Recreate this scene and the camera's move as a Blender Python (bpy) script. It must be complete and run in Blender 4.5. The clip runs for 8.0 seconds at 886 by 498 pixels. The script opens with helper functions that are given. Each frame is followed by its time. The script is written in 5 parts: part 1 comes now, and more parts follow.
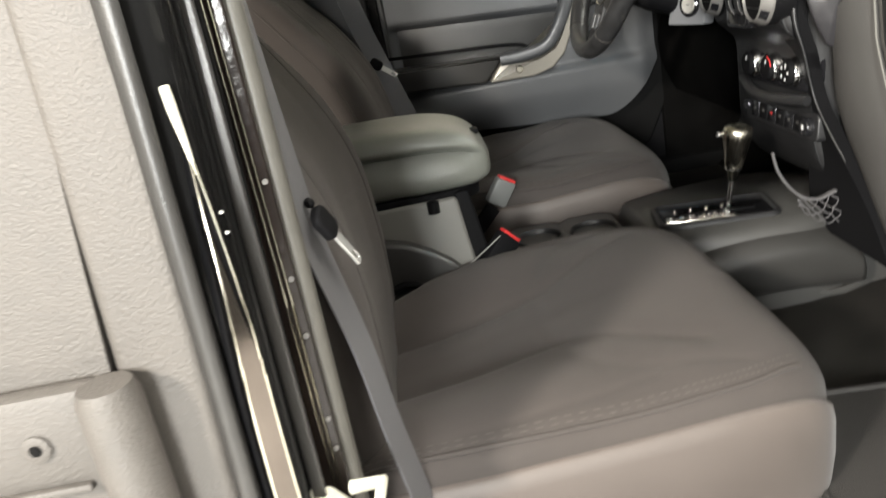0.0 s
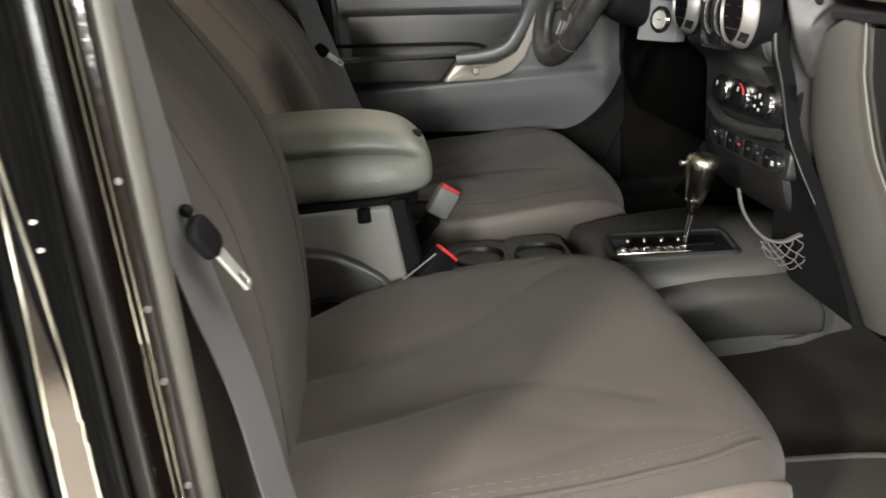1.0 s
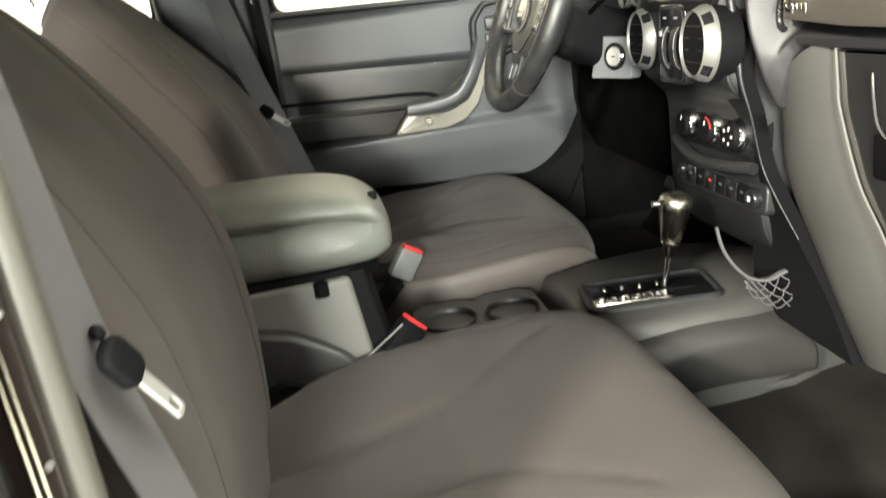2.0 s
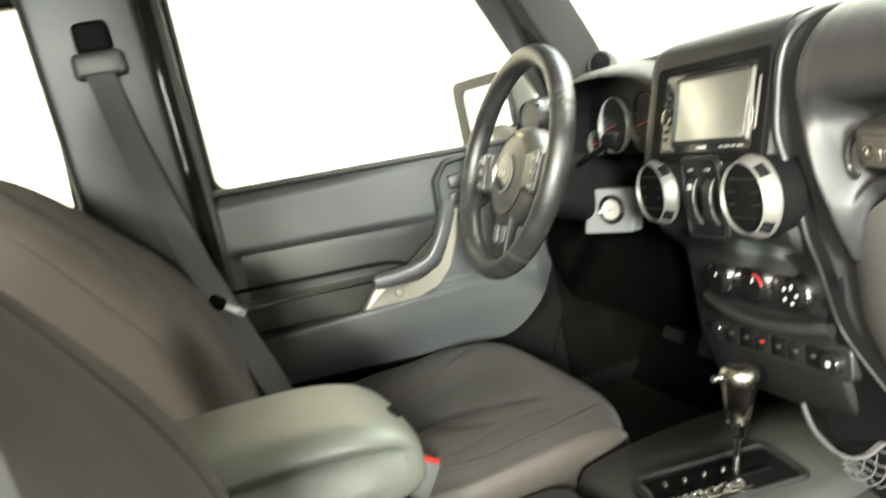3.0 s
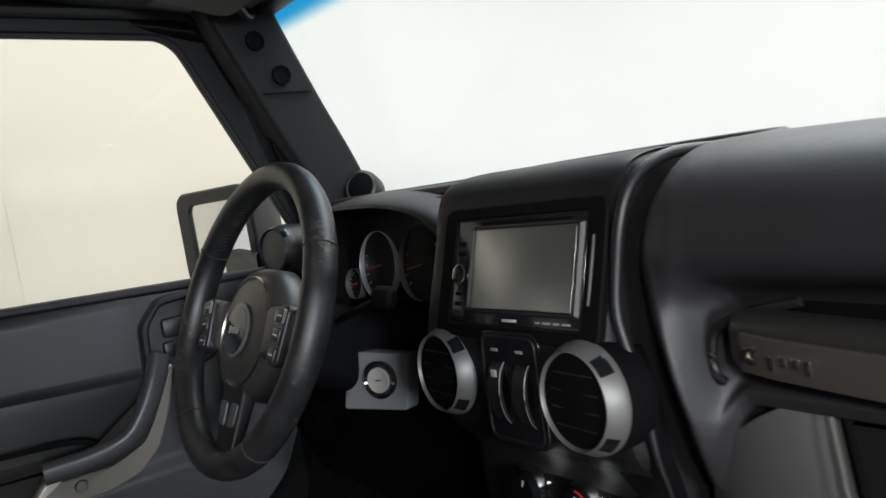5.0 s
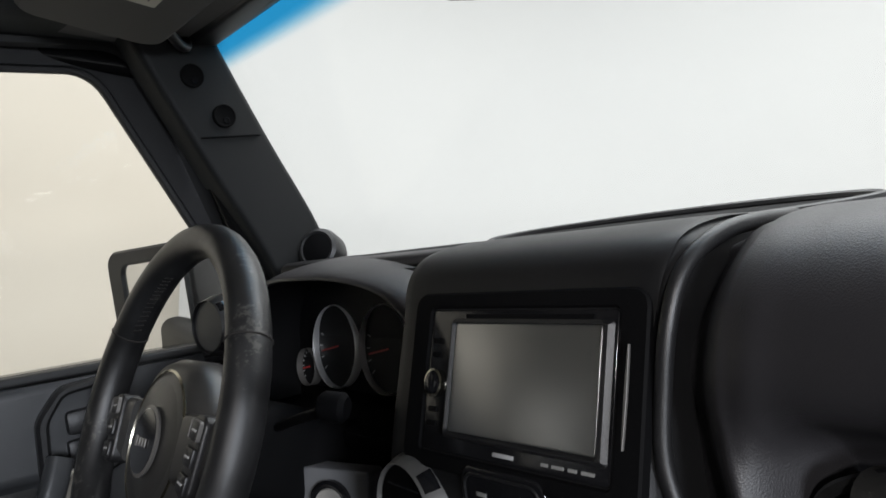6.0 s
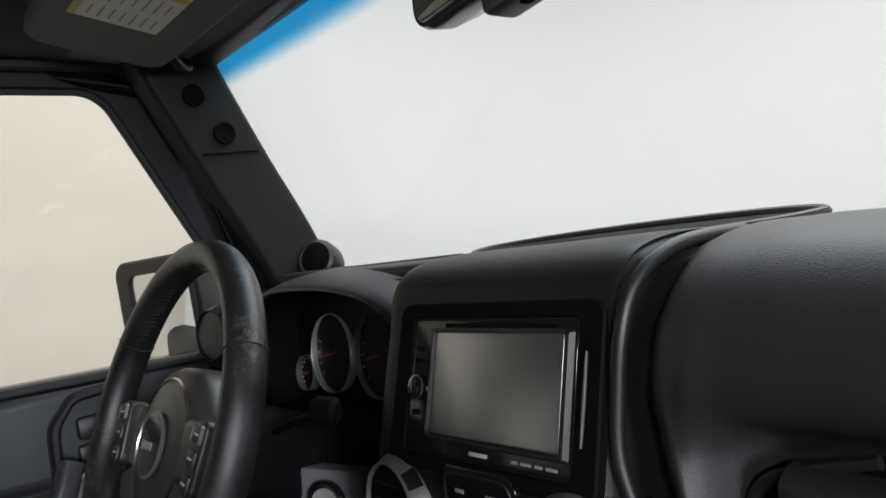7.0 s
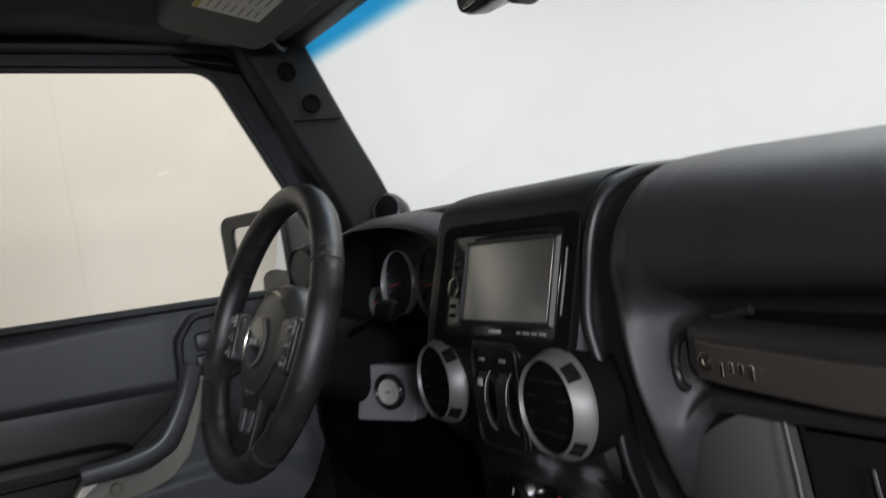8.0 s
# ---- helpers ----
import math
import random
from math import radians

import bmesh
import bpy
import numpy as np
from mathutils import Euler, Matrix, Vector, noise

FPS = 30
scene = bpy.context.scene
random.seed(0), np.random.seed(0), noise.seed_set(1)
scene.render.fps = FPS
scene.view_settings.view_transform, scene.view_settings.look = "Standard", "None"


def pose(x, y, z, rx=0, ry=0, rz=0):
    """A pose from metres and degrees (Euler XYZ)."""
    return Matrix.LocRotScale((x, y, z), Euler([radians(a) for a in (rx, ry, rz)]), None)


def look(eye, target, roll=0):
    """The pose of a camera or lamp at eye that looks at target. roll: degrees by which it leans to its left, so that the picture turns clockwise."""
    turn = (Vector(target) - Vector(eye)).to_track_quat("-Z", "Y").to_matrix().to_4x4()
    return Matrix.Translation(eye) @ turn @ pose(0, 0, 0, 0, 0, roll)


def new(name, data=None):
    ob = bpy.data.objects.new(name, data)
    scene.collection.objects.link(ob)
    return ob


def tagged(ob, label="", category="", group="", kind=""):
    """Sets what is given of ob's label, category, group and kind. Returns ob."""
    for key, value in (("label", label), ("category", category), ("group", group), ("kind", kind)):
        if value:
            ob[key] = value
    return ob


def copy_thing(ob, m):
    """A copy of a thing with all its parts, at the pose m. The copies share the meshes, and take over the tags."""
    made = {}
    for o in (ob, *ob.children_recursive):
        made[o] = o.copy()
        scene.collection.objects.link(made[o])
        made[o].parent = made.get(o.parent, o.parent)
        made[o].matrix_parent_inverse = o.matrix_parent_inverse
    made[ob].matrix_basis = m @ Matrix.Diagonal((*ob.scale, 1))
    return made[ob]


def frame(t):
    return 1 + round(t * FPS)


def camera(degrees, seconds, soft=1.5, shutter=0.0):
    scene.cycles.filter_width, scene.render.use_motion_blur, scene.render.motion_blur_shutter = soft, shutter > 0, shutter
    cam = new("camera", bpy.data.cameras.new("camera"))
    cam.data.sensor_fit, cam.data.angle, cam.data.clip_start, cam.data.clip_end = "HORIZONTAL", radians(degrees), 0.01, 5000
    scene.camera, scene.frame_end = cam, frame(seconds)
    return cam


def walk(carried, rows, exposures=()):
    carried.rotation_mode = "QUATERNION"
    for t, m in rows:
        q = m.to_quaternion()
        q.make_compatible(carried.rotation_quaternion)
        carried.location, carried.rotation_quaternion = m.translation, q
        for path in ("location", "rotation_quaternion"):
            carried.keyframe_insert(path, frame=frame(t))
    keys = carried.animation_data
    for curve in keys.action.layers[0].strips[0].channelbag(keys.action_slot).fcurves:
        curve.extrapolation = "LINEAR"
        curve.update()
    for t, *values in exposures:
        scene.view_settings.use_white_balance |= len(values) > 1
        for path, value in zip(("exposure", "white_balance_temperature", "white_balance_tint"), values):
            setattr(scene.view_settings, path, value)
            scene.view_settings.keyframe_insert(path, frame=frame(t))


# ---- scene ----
cam = camera(59.3, 8.0, shutter=0.5)
PATH = [
    (0, (-0.56, -1.268, 1.222), (-0.566, 0.618, 0.556), -11.0),
    (0.5, (-0.561, -1.192, 1.221), (-0.465, 0.707, 0.6), -5.1),
    (1, (-0.533, -1.141, 1.201), (-0.403, 0.732, 0.511), -4.8),
    (1.2, (-0.517, -1.137, 1.202), (-0.387, 0.733, 0.503), -5.5),
    (2.3, (-0.528, -0.987, 1.208), (-0.225, 0.924, 0.699), -10.5),
    (2.5, (-0.571, -0.928, 1.238), (-0.203, 0.988, 0.798), -11.7),
    (2.7, (-0.598, -0.876, 1.25), (-0.18, 1.042, 0.868), -12.8),
    (3, (-0.614, -0.837, 1.261), (-0.072, 1.064, 0.955), -12.5),
    (3.3, (-0.572, -0.821, 1.294), (0.163, 1.025, 1.064), -11.4),
    (3.5, (-0.561, -0.814, 1.332), (0.322, 0.97, 1.134), -10.5),
    (4, (-0.525, -0.755, 1.379), (0.58, 0.903, 1.204), -10.0),
    (4.2, (-0.523, -0.734, 1.369), (0.617, 0.898, 1.18), -10.0),
    (5.3, (-0.43, -0.46, 1.295), (0.765, 1.136, 1.135), -8.7),
    (5.5, (-0.388, -0.413, 1.308), (0.829, 1.168, 1.173), -8.4),
    (6, (-0.352, -0.392, 1.325), (0.887, 1.176, 1.253), -8.8),
    (6.5, (-0.337, -0.412, 1.331), (0.908, 1.152, 1.267), -9.6),
    (7, (-0.361, -0.44, 1.332), (0.864, 1.14, 1.27), -9.5),
    (7.5, (-0.409, -0.522, 1.325), (0.768, 1.095, 1.271), -9.0),
    (8, (-0.447, -0.622, 1.281), (0.602, 1.079, 1.205), -9.2),
]
EXPOSURES = [(0.0, 1.62, 6900, 10), (1.2, 1.68, 7000, 8), (2.3, 2.52, 7150, 2), (3.2, 2.60, 7150, -1), (3.5, 1.32, 7500, -4), (4.2, 0.0, 6150, 2), (5.3, 0.0, 6150, 12), (6.5, -0.25, 6150, 13), (8.0, -0.25, 6150, 14)]
walk(cam, [(t, look(eye, target, roll)) for t, eye, target, roll in PATH], EXPOSURES)

# ---- light: a white photo booth with softboxes on the ceiling ----
world = bpy.data.worlds.new("world")
scene.world = world
world.use_nodes = True
world.node_tree.nodes["Background"].inputs[0].default_value = (0.9, 0.95, 1.0, 1)
world.node_tree.nodes["Background"].inputs[1].default_value = 0.02


def area_lamp(name, eye, target, w, h, watts, colour=(1, 1, 1)):
    lamp = bpy.data.lights.new(name, "AREA")
    lamp.shape, lamp.size, lamp.size_y, lamp.energy, lamp.color = "RECTANGLE", w, h, watts, colour
    ob = new(name, lamp)
    ob.matrix_world = look(eye, target)
    return ob


area_lamp("ceiling_softbox", (1.7, -0.3, 3.6), (1.7, -0.3, 0), 4.5, 4.0, 300, (1.0, 0.985, 0.95))
area_lamp("side_softbox", (-1.40, -4.0, 1.62), (-0.3, 0.3, 1.0), 0.8, 0.8, 135, (0.94, 0.98, 1.0))
area_lamp("rear_softbox", (-2.35, -2.62, 2.25), (-0.2, 0.0, 0.85), 0.25, 0.25, 80, (1.0, 0.95, 0.88))


# ---- materials ----
def node(tree, kind, **values):
    n = tree.nodes.new(kind)
    for key, value in values.items():
        n.inputs[key.replace("_", " ")].default_value = value
    return n


def material(name, colour, rough=0.5, metal=0.0, grain=0.0, grain_scale=400.0, spread=0.15, blotch=6.0, coat=0.0,
             spec=0.5, rough_spread=0.08, voronoi=False, sheen=0.0):
    """A surface with a fine relief and slow, uneven tone and gloss."""
    m = bpy.data.materials.new(name)
    m.use_nodes = True
    t = m.node_tree
    b = t.nodes["Principled BSDF"]
    b.inputs["Metallic"].default_value, b.inputs["Coat Weight"].default_value = metal, coat
    b.inputs["Specular IOR Level"].default_value = spec
    b.inputs["Sheen Weight"].default_value = sheen
    co = t.nodes.new("ShaderNodeTexCoord")
    big = node(t, "ShaderNodeTexNoise", Scale=blotch, Detail=4.0)
    t.links.new(co.outputs["Object"], big.inputs["Vector"])
    small = node(t, "ShaderNodeTexVoronoi", Scale=grain_scale) if voronoi else node(t, "ShaderNodeTexNoise", Scale=grain_scale, Detail=3.0)
    t.links.new(co.outputs["Object"], small.inputs["Vector"])
    ramp = t.nodes.new("ShaderNodeValToRGB")
    lo, hi = ramp.color_ramp.elements
    lo.position, hi.position = 0.3, 0.7
    lo.color = (*[c * (1 - spread) for c in colour], 1)
    hi.color = (*[min(1, c * (1 + spread)) for c in colour], 1)
    t.links.new(big.outputs["Fac"], ramp.inputs["Fac"])
    t.links.new(ramp.outputs["Color"], b.inputs["Base Color"])
    rr = node(t, "ShaderNodeMapRange", To_Min=max(0.02, rough - rough_spread), To_Max=min(1, rough + rough_spread))
    t.links.new(big.outputs["Fac"], rr.inputs["Value"])
    t.links.new(rr.outputs["Result"], b.inputs["Roughness"])
    if grain:
        bump = node(t, "ShaderNodeBump", Strength=grain, Distance=0.0015)
        t.links.new(small.outputs["Distance" if voronoi else "Fac"], bump.inputs["Height"])
        t.links.new(bump.outputs["Normal"], b.inputs["Normal"])
    return m


def glass(name, tint=(1, 1, 1), gradient=None):
    """Thin clear glass: mostly clear, with a reflection that grows at a slant. gradient: (z from, z to, colour) of a shade band."""
    m = bpy.data.materials.new(name)
    m.use_nodes = True
    t = m.node_tree
    t.nodes.remove(t.nodes["Principled BSDF"])
    out = t.nodes["Material Output"]
    clear = t.nodes.new("ShaderNodeBsdfTransparent")
    clear.inputs["Color"].default_value = (*tint, 1)
    gloss = node(t, "ShaderNodeBsdfGlossy", Roughness=0.0)
    slant = node(t, "ShaderNodeLayerWeight", Blend=0.5)
    power = t.nodes.new("ShaderNodeMath")
    power.operation = "POWER"
    power.inputs[1].default_value = 4.0
    t.links.new(slant.outputs["Facing"], power.inputs[0])
    fres = node(t, "ShaderNodeMapRange", To_Min=0.013, To_Max=0.6)
    t.links.new(power.outputs[0], fres.inputs["Value"])
    mix = t.nodes.new("ShaderNodeMixShader")
    t.links.new(fres.outputs[0], mix.inputs[0])
    t.links.new(clear.outputs[0], mix.inputs[1])
    t.links.new(gloss.outputs[0], mix.inputs[2])
    t.links.new(mix.outputs[0], out.inputs["Surface"])
    if gradient:
        z0, z1, colour = gradient
        co = t.nodes.new("ShaderNodeTexCoord")
        sep = t.nodes.new("ShaderNodeSeparateXYZ")
        t.links.new(co.outputs["Object"], sep.inputs[0])
        mr = node(t, "ShaderNodeMapRange", From_Min=z0, From_Max=z1)
        t.links.new(sep.outputs["Z"], mr.inputs["Value"])
        ramp = t.nodes.new("ShaderNodeValToRGB")
        ramp.color_ramp.interpolation = "EASE"
        ramp.color_ramp.elements[0].color = (*tint, 1)
        ramp.color_ramp.elements[1].color = (*colour, 1)
        t.links.new(mr.outputs["Result"], ramp.inputs["Fac"])
        t.links.new(ramp.outputs["Color"], clear.inputs["Color"])
    return m


WALL = material("white booth wall", (0.72, 0.712, 0.70), 0.6, spread=0.02, blotch=0.6)
PANELS = material("beige wall panels", (0.66, 0.61, 0.53), 0.6, spread=0.03, blotch=1.2)
CURTAIN = material("dark grey booth curtain", (0.035, 0.035, 0.037), 0.9, spread=0.1, blotch=1.5)
HOLE = material("dark hole", (0.003, 0.003, 0.003), 0.9, spec=0.1)
BOOTH_FLOOR = material("grey booth floor", (0.58, 0.57, 0.55), 0.4, spread=0.06, blotch=2)
PLASTIC = material("black moulded plastic", (0.0105, 0.0105, 0.0112), 0.42, grain=0.16, grain_scale=900, spread=0.12, blotch=9)
SOFT = material("black grained dash skin", (0.018, 0.0172, 0.0190), 0.47, spec=0.45, grain=0.14, grain_scale=950, spread=0.12, blotch=7, voronoi=True)
DOORSKIN = material("charcoal door trim plastic", (0.043, 0.0446, 0.0470), 0.38, grain=0.2, grain_scale=800, spread=0.1, blotch=6)
STACK = material("deep black dash plastic", (0.0085, 0.0085, 0.009), 0.46, spec=0.28, grain=0.12, grain_scale=900, spread=0.12, blotch=9)
DARK = material("matt black plastic", (0.0038, 0.0038, 0.0042), 0.65, grain=0.15, grain_scale=700, spec=0.06)
GLOSS = material("gloss black plastic", (0.008, 0.008, 0.009), 0.12, spread=0.1, rough_spread=0.05)
PAINT = material("gloss black body paint", (0.006, 0.006, 0.006), 0.06, spec=0.10, rough_spread=0.02)
COATING = material("textured greige body coating", (0.052, 0.047, 0.042), 0.62, grain=0.6, grain_scale=430, spread=0.08, blotch=40)
FABRIC = material("charcoal brown seat fabric", (0.0285, 0.0238, 0.0215), 0.82, grain=0.35, grain_scale=1500, spread=0.1, blotch=9, sheen=0.06, spec=0.3)
FABRIC_SIDE = material("taupe seat side vinyl", (0.050, 0.040, 0.0345), 0.62, grain=0.25, grain_scale=900, spread=0.08, blotch=8, sheen=0.1)
LEATHER = material("worn black wheel leather", (0.014, 0.014, 0.0145), 0.40, grain=0.10, grain_scale=1300, spread=0.3, blotch=30, voronoi=True, rough_spread=0.16)
def worn(m, colour, scale, lo, hi):
    """Scuffed spots: a paler tone where a noise runs high."""
    t = m.node_tree
    b = t.nodes["Principled BSDF"]
    src = b.inputs["Base Color"].links[0].from_socket
    co = t.nodes.new("ShaderNodeTexCoord")
    spots = node(t, "ShaderNodeTexNoise", Scale=scale, Detail=5.0, Roughness=0.7)
    patch = node(t, "ShaderNodeTexNoise", Scale=scale * 0.12, Detail=2.0)
    both = t.nodes.new("ShaderNodeMath")
    both.operation = "MULTIPLY"
    for n in (spots, patch):
        t.links.new(co.outputs["Object"], n.inputs["Vector"])
    t.links.new(spots.outputs["Fac"], both.inputs[0])
    t.links.new(patch.outputs["Fac"], both.inputs[1])
    fac = node(t, "ShaderNodeMapRange", From_Min=lo, From_Max=hi)
    t.links.new(both.outputs[0], fac.inputs["Value"])
    mix = t.nodes.new("ShaderNodeMix")
    mix.data_type = "RGBA"
    t.links.new(fac.outputs["Result"], mix.inputs[0])
    t.links.new(src, mix.inputs[6])
    mix.inputs[7].default_value = (*colour, 1)
    t.links.new(mix.outputs[2], b.inputs["Base Color"])


worn(LEATHER, (0.055, 0.053, 0.048), 150.0, 0.345, 0.40)
SEAM = material("seam line", (0.022, 0.019, 0.017), 0.9)
RIPPLED = material("rippled black paint over weld seams", (0.010, 0.0075, 0.0065), 0.16, grain=0.35, grain_scale=60, spec=0.25, rough_spread=0.05)
# grey metal stands in for what the black jamb paint reflects
GLEAM = material("jamb paint with its reflection as grey metal", (0.14, 0.122, 0.108), 0.2, metal=1.0, grain=0.10, grain_scale=40, spread=0.2, blotch=12, rough_spread=0.06)
PILLAR = material("charcoal pillar cover plastic", (0.0100, 0.0108, 0.0108), 0.6, spec=0.22, grain=0.2, grain_scale=900, spread=0.12, blotch=9)
SEAL = material("grey rubber door seal", (0.056, 0.0535, 0.046), 0.55, grain=0.2, grain_scale=300, spread=0.15, blotch=9)
SEAM_THREAD = material("taupe thread", (0.042, 0.035, 0.030), 0.8)
SILVER = material("satin silver paint", (0.155, 0.150, 0.143), 0.46, metal=0.5, spread=0.06, rough_spread=0.06)
CHAMPAGNE = material("champagne satin trim", (0.27, 0.25, 0.215), 0.4, metal=0.35, spread=0.06)
BRONZE = material("bronze grey grab handle", (0.074, 0.065, 0.058), 0.40, metal=0.35, spread=0.08, grain=0.1)
CHROME = material("bright chrome", (0.85, 0.85, 0.85), 0.08, metal=1.0, spread=0.03, rough_spread=0.03)
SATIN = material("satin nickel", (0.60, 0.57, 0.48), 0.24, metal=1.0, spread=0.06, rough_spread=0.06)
NICKEL = material("dark polished nickel", (0.40, 0.375, 0.32), 0.16, metal=1.0, spread=0.12, blotch=30, rough_spread=0.05)
PALE = material("pale chrome letters", (0.55, 0.55, 0.53), 0.25, metal=0.7)
CHEEK = material("grey dash cheek plastic", (0.047, 0.0455, 0.0435), 0.45, grain=0.2, grain_scale=850, spread=0.08)
BUTTON = material("brushed button metal", (0.55, 0.53, 0.49), 0.35, metal=0.45, spread=0.1, blotch=60)
# the shade under the dash is put into this near-black tone
FOOTWELL_SHADE = material("footwell trim darkened for shade", (0.0028, 0.0027, 0.0026), 0.95, spec=0.01, grain=1.0, grain_scale=900, spread=0.25, blotch=14)
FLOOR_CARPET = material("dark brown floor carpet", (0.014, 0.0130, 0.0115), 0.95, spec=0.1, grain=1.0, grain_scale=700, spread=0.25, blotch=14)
MAT_RUBBER = material("dark floor mat", (0.014, 0.013, 0.012), 0.75, grain=0.6, grain_scale=500, spread=0.2)
RUBBER = material("black rubber seal", (0.015, 0.015, 0.015), 0.55, grain=0.2)
WEB = material("charcoal belt webbing", (0.043, 0.043, 0.047), 0.6, grain=0.5, grain_scale=1400, sheen=0.1)
HEADLINER = material("tan headliner felt", (0.45, 0.41, 0.34), 0.95, grain=0.4, grain_scale=700, spread=0.06)
VISOR_CLOTH = material("grey visor cloth", (0.085, 0.083, 0.08), 0.85, grain=0.3, grain_scale=900, spread=0.08)
PADDING = material("black sport bar cover", (0.018, 0.020, 0.020), 0.85, grain=0.5, grain_scale=900, spread=0.12)
CONSOLE = material("grey console plastic", (0.034, 0.0335, 0.032), 0.42, grain=0.2, grain_scale=850, spread=0.08)
CONSOLE_WING = material("charcoal console side plastic", (0.021, 0.0205, 0.0195), 0.36, grain=0.2, grain_scale=850, spread=0.08)
CONSOLE_SIDE = material("light grey console box", (0.115, 0.113, 0.103), 0.5, grain=0.25, grain_scale=800, spread=0.06)
ARMREST = material("grey green armrest vinyl", (0.105, 0.109, 0.096), 0.33, grain=0.3, grain_scale=600, spread=0.08, voronoi=True)
RED = material("red plastic", (0.36, 0.02, 0.02), 0.4)
BUCKLE = material("grey buckle plastic", (0.095, 0.098, 0.095), 0.45)
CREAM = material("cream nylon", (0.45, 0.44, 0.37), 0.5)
PAPER = material("white label paper", (0.68, 0.66, 0.58), 0.7, spread=0.03)
YELLOW = material("yellow label stripe", (0.50, 0.42, 0.05), 0.7)
INK = material("grey print", (0.22, 0.22, 0.21), 0.7)
WHITE_PRINT = material("white print", (0.40, 0.40, 0.40), 0.6)
SCREEN = material("dark matt screen glass", (0.028, 0.030, 0.030), 0.28, spread=0.05, rough_spread=0.02, spec=1.0)
SCREEN.node_tree.nodes["Principled BSDF"].inputs["IOR"].default_value = 3.0
RING = material("bright dial ring", (0.92, 0.92, 0.91), 0.28, metal=0.75, spread=0.02, rough_spread=0.02)
PLATE = material("light grey ignition plate", (0.165, 0.168, 0.175), 0.42, metal=0.1, spread=0.05, grain=0.1)
DIAL = material("black dial face", (0.005, 0.005, 0.006), 0.55, spec=0.2)
NEEDLE = material("red needle", (0.35, 0.02, 0.02), 0.5)
CORD = material("pale grey net cord", (0.052, 0.050, 0.052), 0.8)
MIRROR = material("mirror glass", (0.9, 0.9, 0.9), 0.01, metal=1.0, spread=0.0, rough_spread=0.0)
TYRE = material("tyre rubber", (0.02, 0.02, 0.02), 0.8, grain=0.4)
GLASS = glass("clear window glass", (0.95, 0.96, 0.94))
SHIELD = glass("windscreen glass with blue shade band", (0.96, 0.98, 0.97), (1.586, 1.618, (0.17, 0.58, 0.82)))

# ---- mesh helpers ----
WM = {}


def thing(name, place, label, category, group="", kind=""):
    ob = new(name)
    ob.location = place
    ob.empty_display_size = 0.05
    WM[ob.name] = Matrix.Translation(place)
    return tagged(ob, label, category, group, kind)


def mesh_of(name, bm, mats, angle=38):
    bmesh.ops.recalc_face_normals(bm, faces=bm.faces)
    me = bpy.data.meshes.new(name)
    bm.to_mesh(me)
    bm.free()
    for m in mats if isinstance(mats, (list, tuple)) else [mats]:
        me.materials.append(m)
    me.shade_smooth()
    me.set_sharp_from_angle(angle=radians(angle))
    return me


def part(name, bm, mat, parent=None, label="", angle=38):
    """Links a bmesh, built in world metres, as one mesh object under a thing or under a part."""
    ob = new(name, mesh_of(name, bm, mat, angle) if isinstance(bm, bmesh.types.BMesh) else bm)
    WM[ob.name] = Matrix()
    if parent:
        ob.parent = parent
        ob.matrix_parent_inverse = WM[parent.name].inverted()
    return tagged(ob, label)


def basis(o, lx, ly):
    lx, ly = Vector(lx).normalized(), Vector(ly).normalized()
    lz = lx.cross(ly)
    return Matrix(((lx.x, ly.x, lz.x, o[0]), (lx.y, ly.y, lz.y, o[1]), (lx.z, ly.z, lz.z, o[2]), (0, 0, 0, 1)))


def face_m(x, y, z, lean=0.0, turn=0.0):
    """Facing the rear seat: local x to the car's right, y up, z to the rear. lean: degrees by which the top tips forward; turn: towards the passenger."""
    a = radians(lean)
    return basis((x, y, z), (0, -1, 0), (math.sin(a), 0, math.cos(a))) @ pose(0, 0, 0, 0, turn, 0)


def door_m(x, y, z):
    """On the driver's side: local x forward, y up, z towards the cabin."""
    return basis((x, y, z), (1, 0, 0), (0, 0, 1))


def box(c, s, bev=0.004, seg=2, m=None):
    bm = bmesh.new()
    bmesh.ops.create_cube(bm, size=1.0, matrix=Matrix.Diagonal((*s, 1)))
    if bev:
        bmesh.ops.bevel(bm, geom=bm.edges[:], offset=min(bev, min(s) * 0.45), segments=seg, affect="EDGES", profile=0.5)
    bm.transform((m or Matrix()) @ Matrix.Translation(c))
    return bm


def join(*bms):
    out = bmesh.new()
    for b in bms:
        me = bpy.data.meshes.new("tmp")
        b.to_mesh(me)
        b.free()
        out.from_mesh(me)
        bpy.data.meshes.remove(me)
    return out


def loft(rings, closed=True, caps=True, loop=False):
    bm = bmesh.new()
    vs = [[bm.verts.new(p) for p in r] for r in rings]
    n = len(rings[0])
    pairs = list(zip(vs, vs[1:])) + ([(vs[-1], vs[0])] if loop else [])
    for a, b in pairs:
        for i in range(n if closed else n - 1):
            j = (i + 1) % n
            bm.faces.new((a[i], a[j], b[j], b[i]))
    if caps and closed and not loop:
        bm.faces.new(vs[0][::-1])
        bm.faces.new(vs[-1])
    return bm


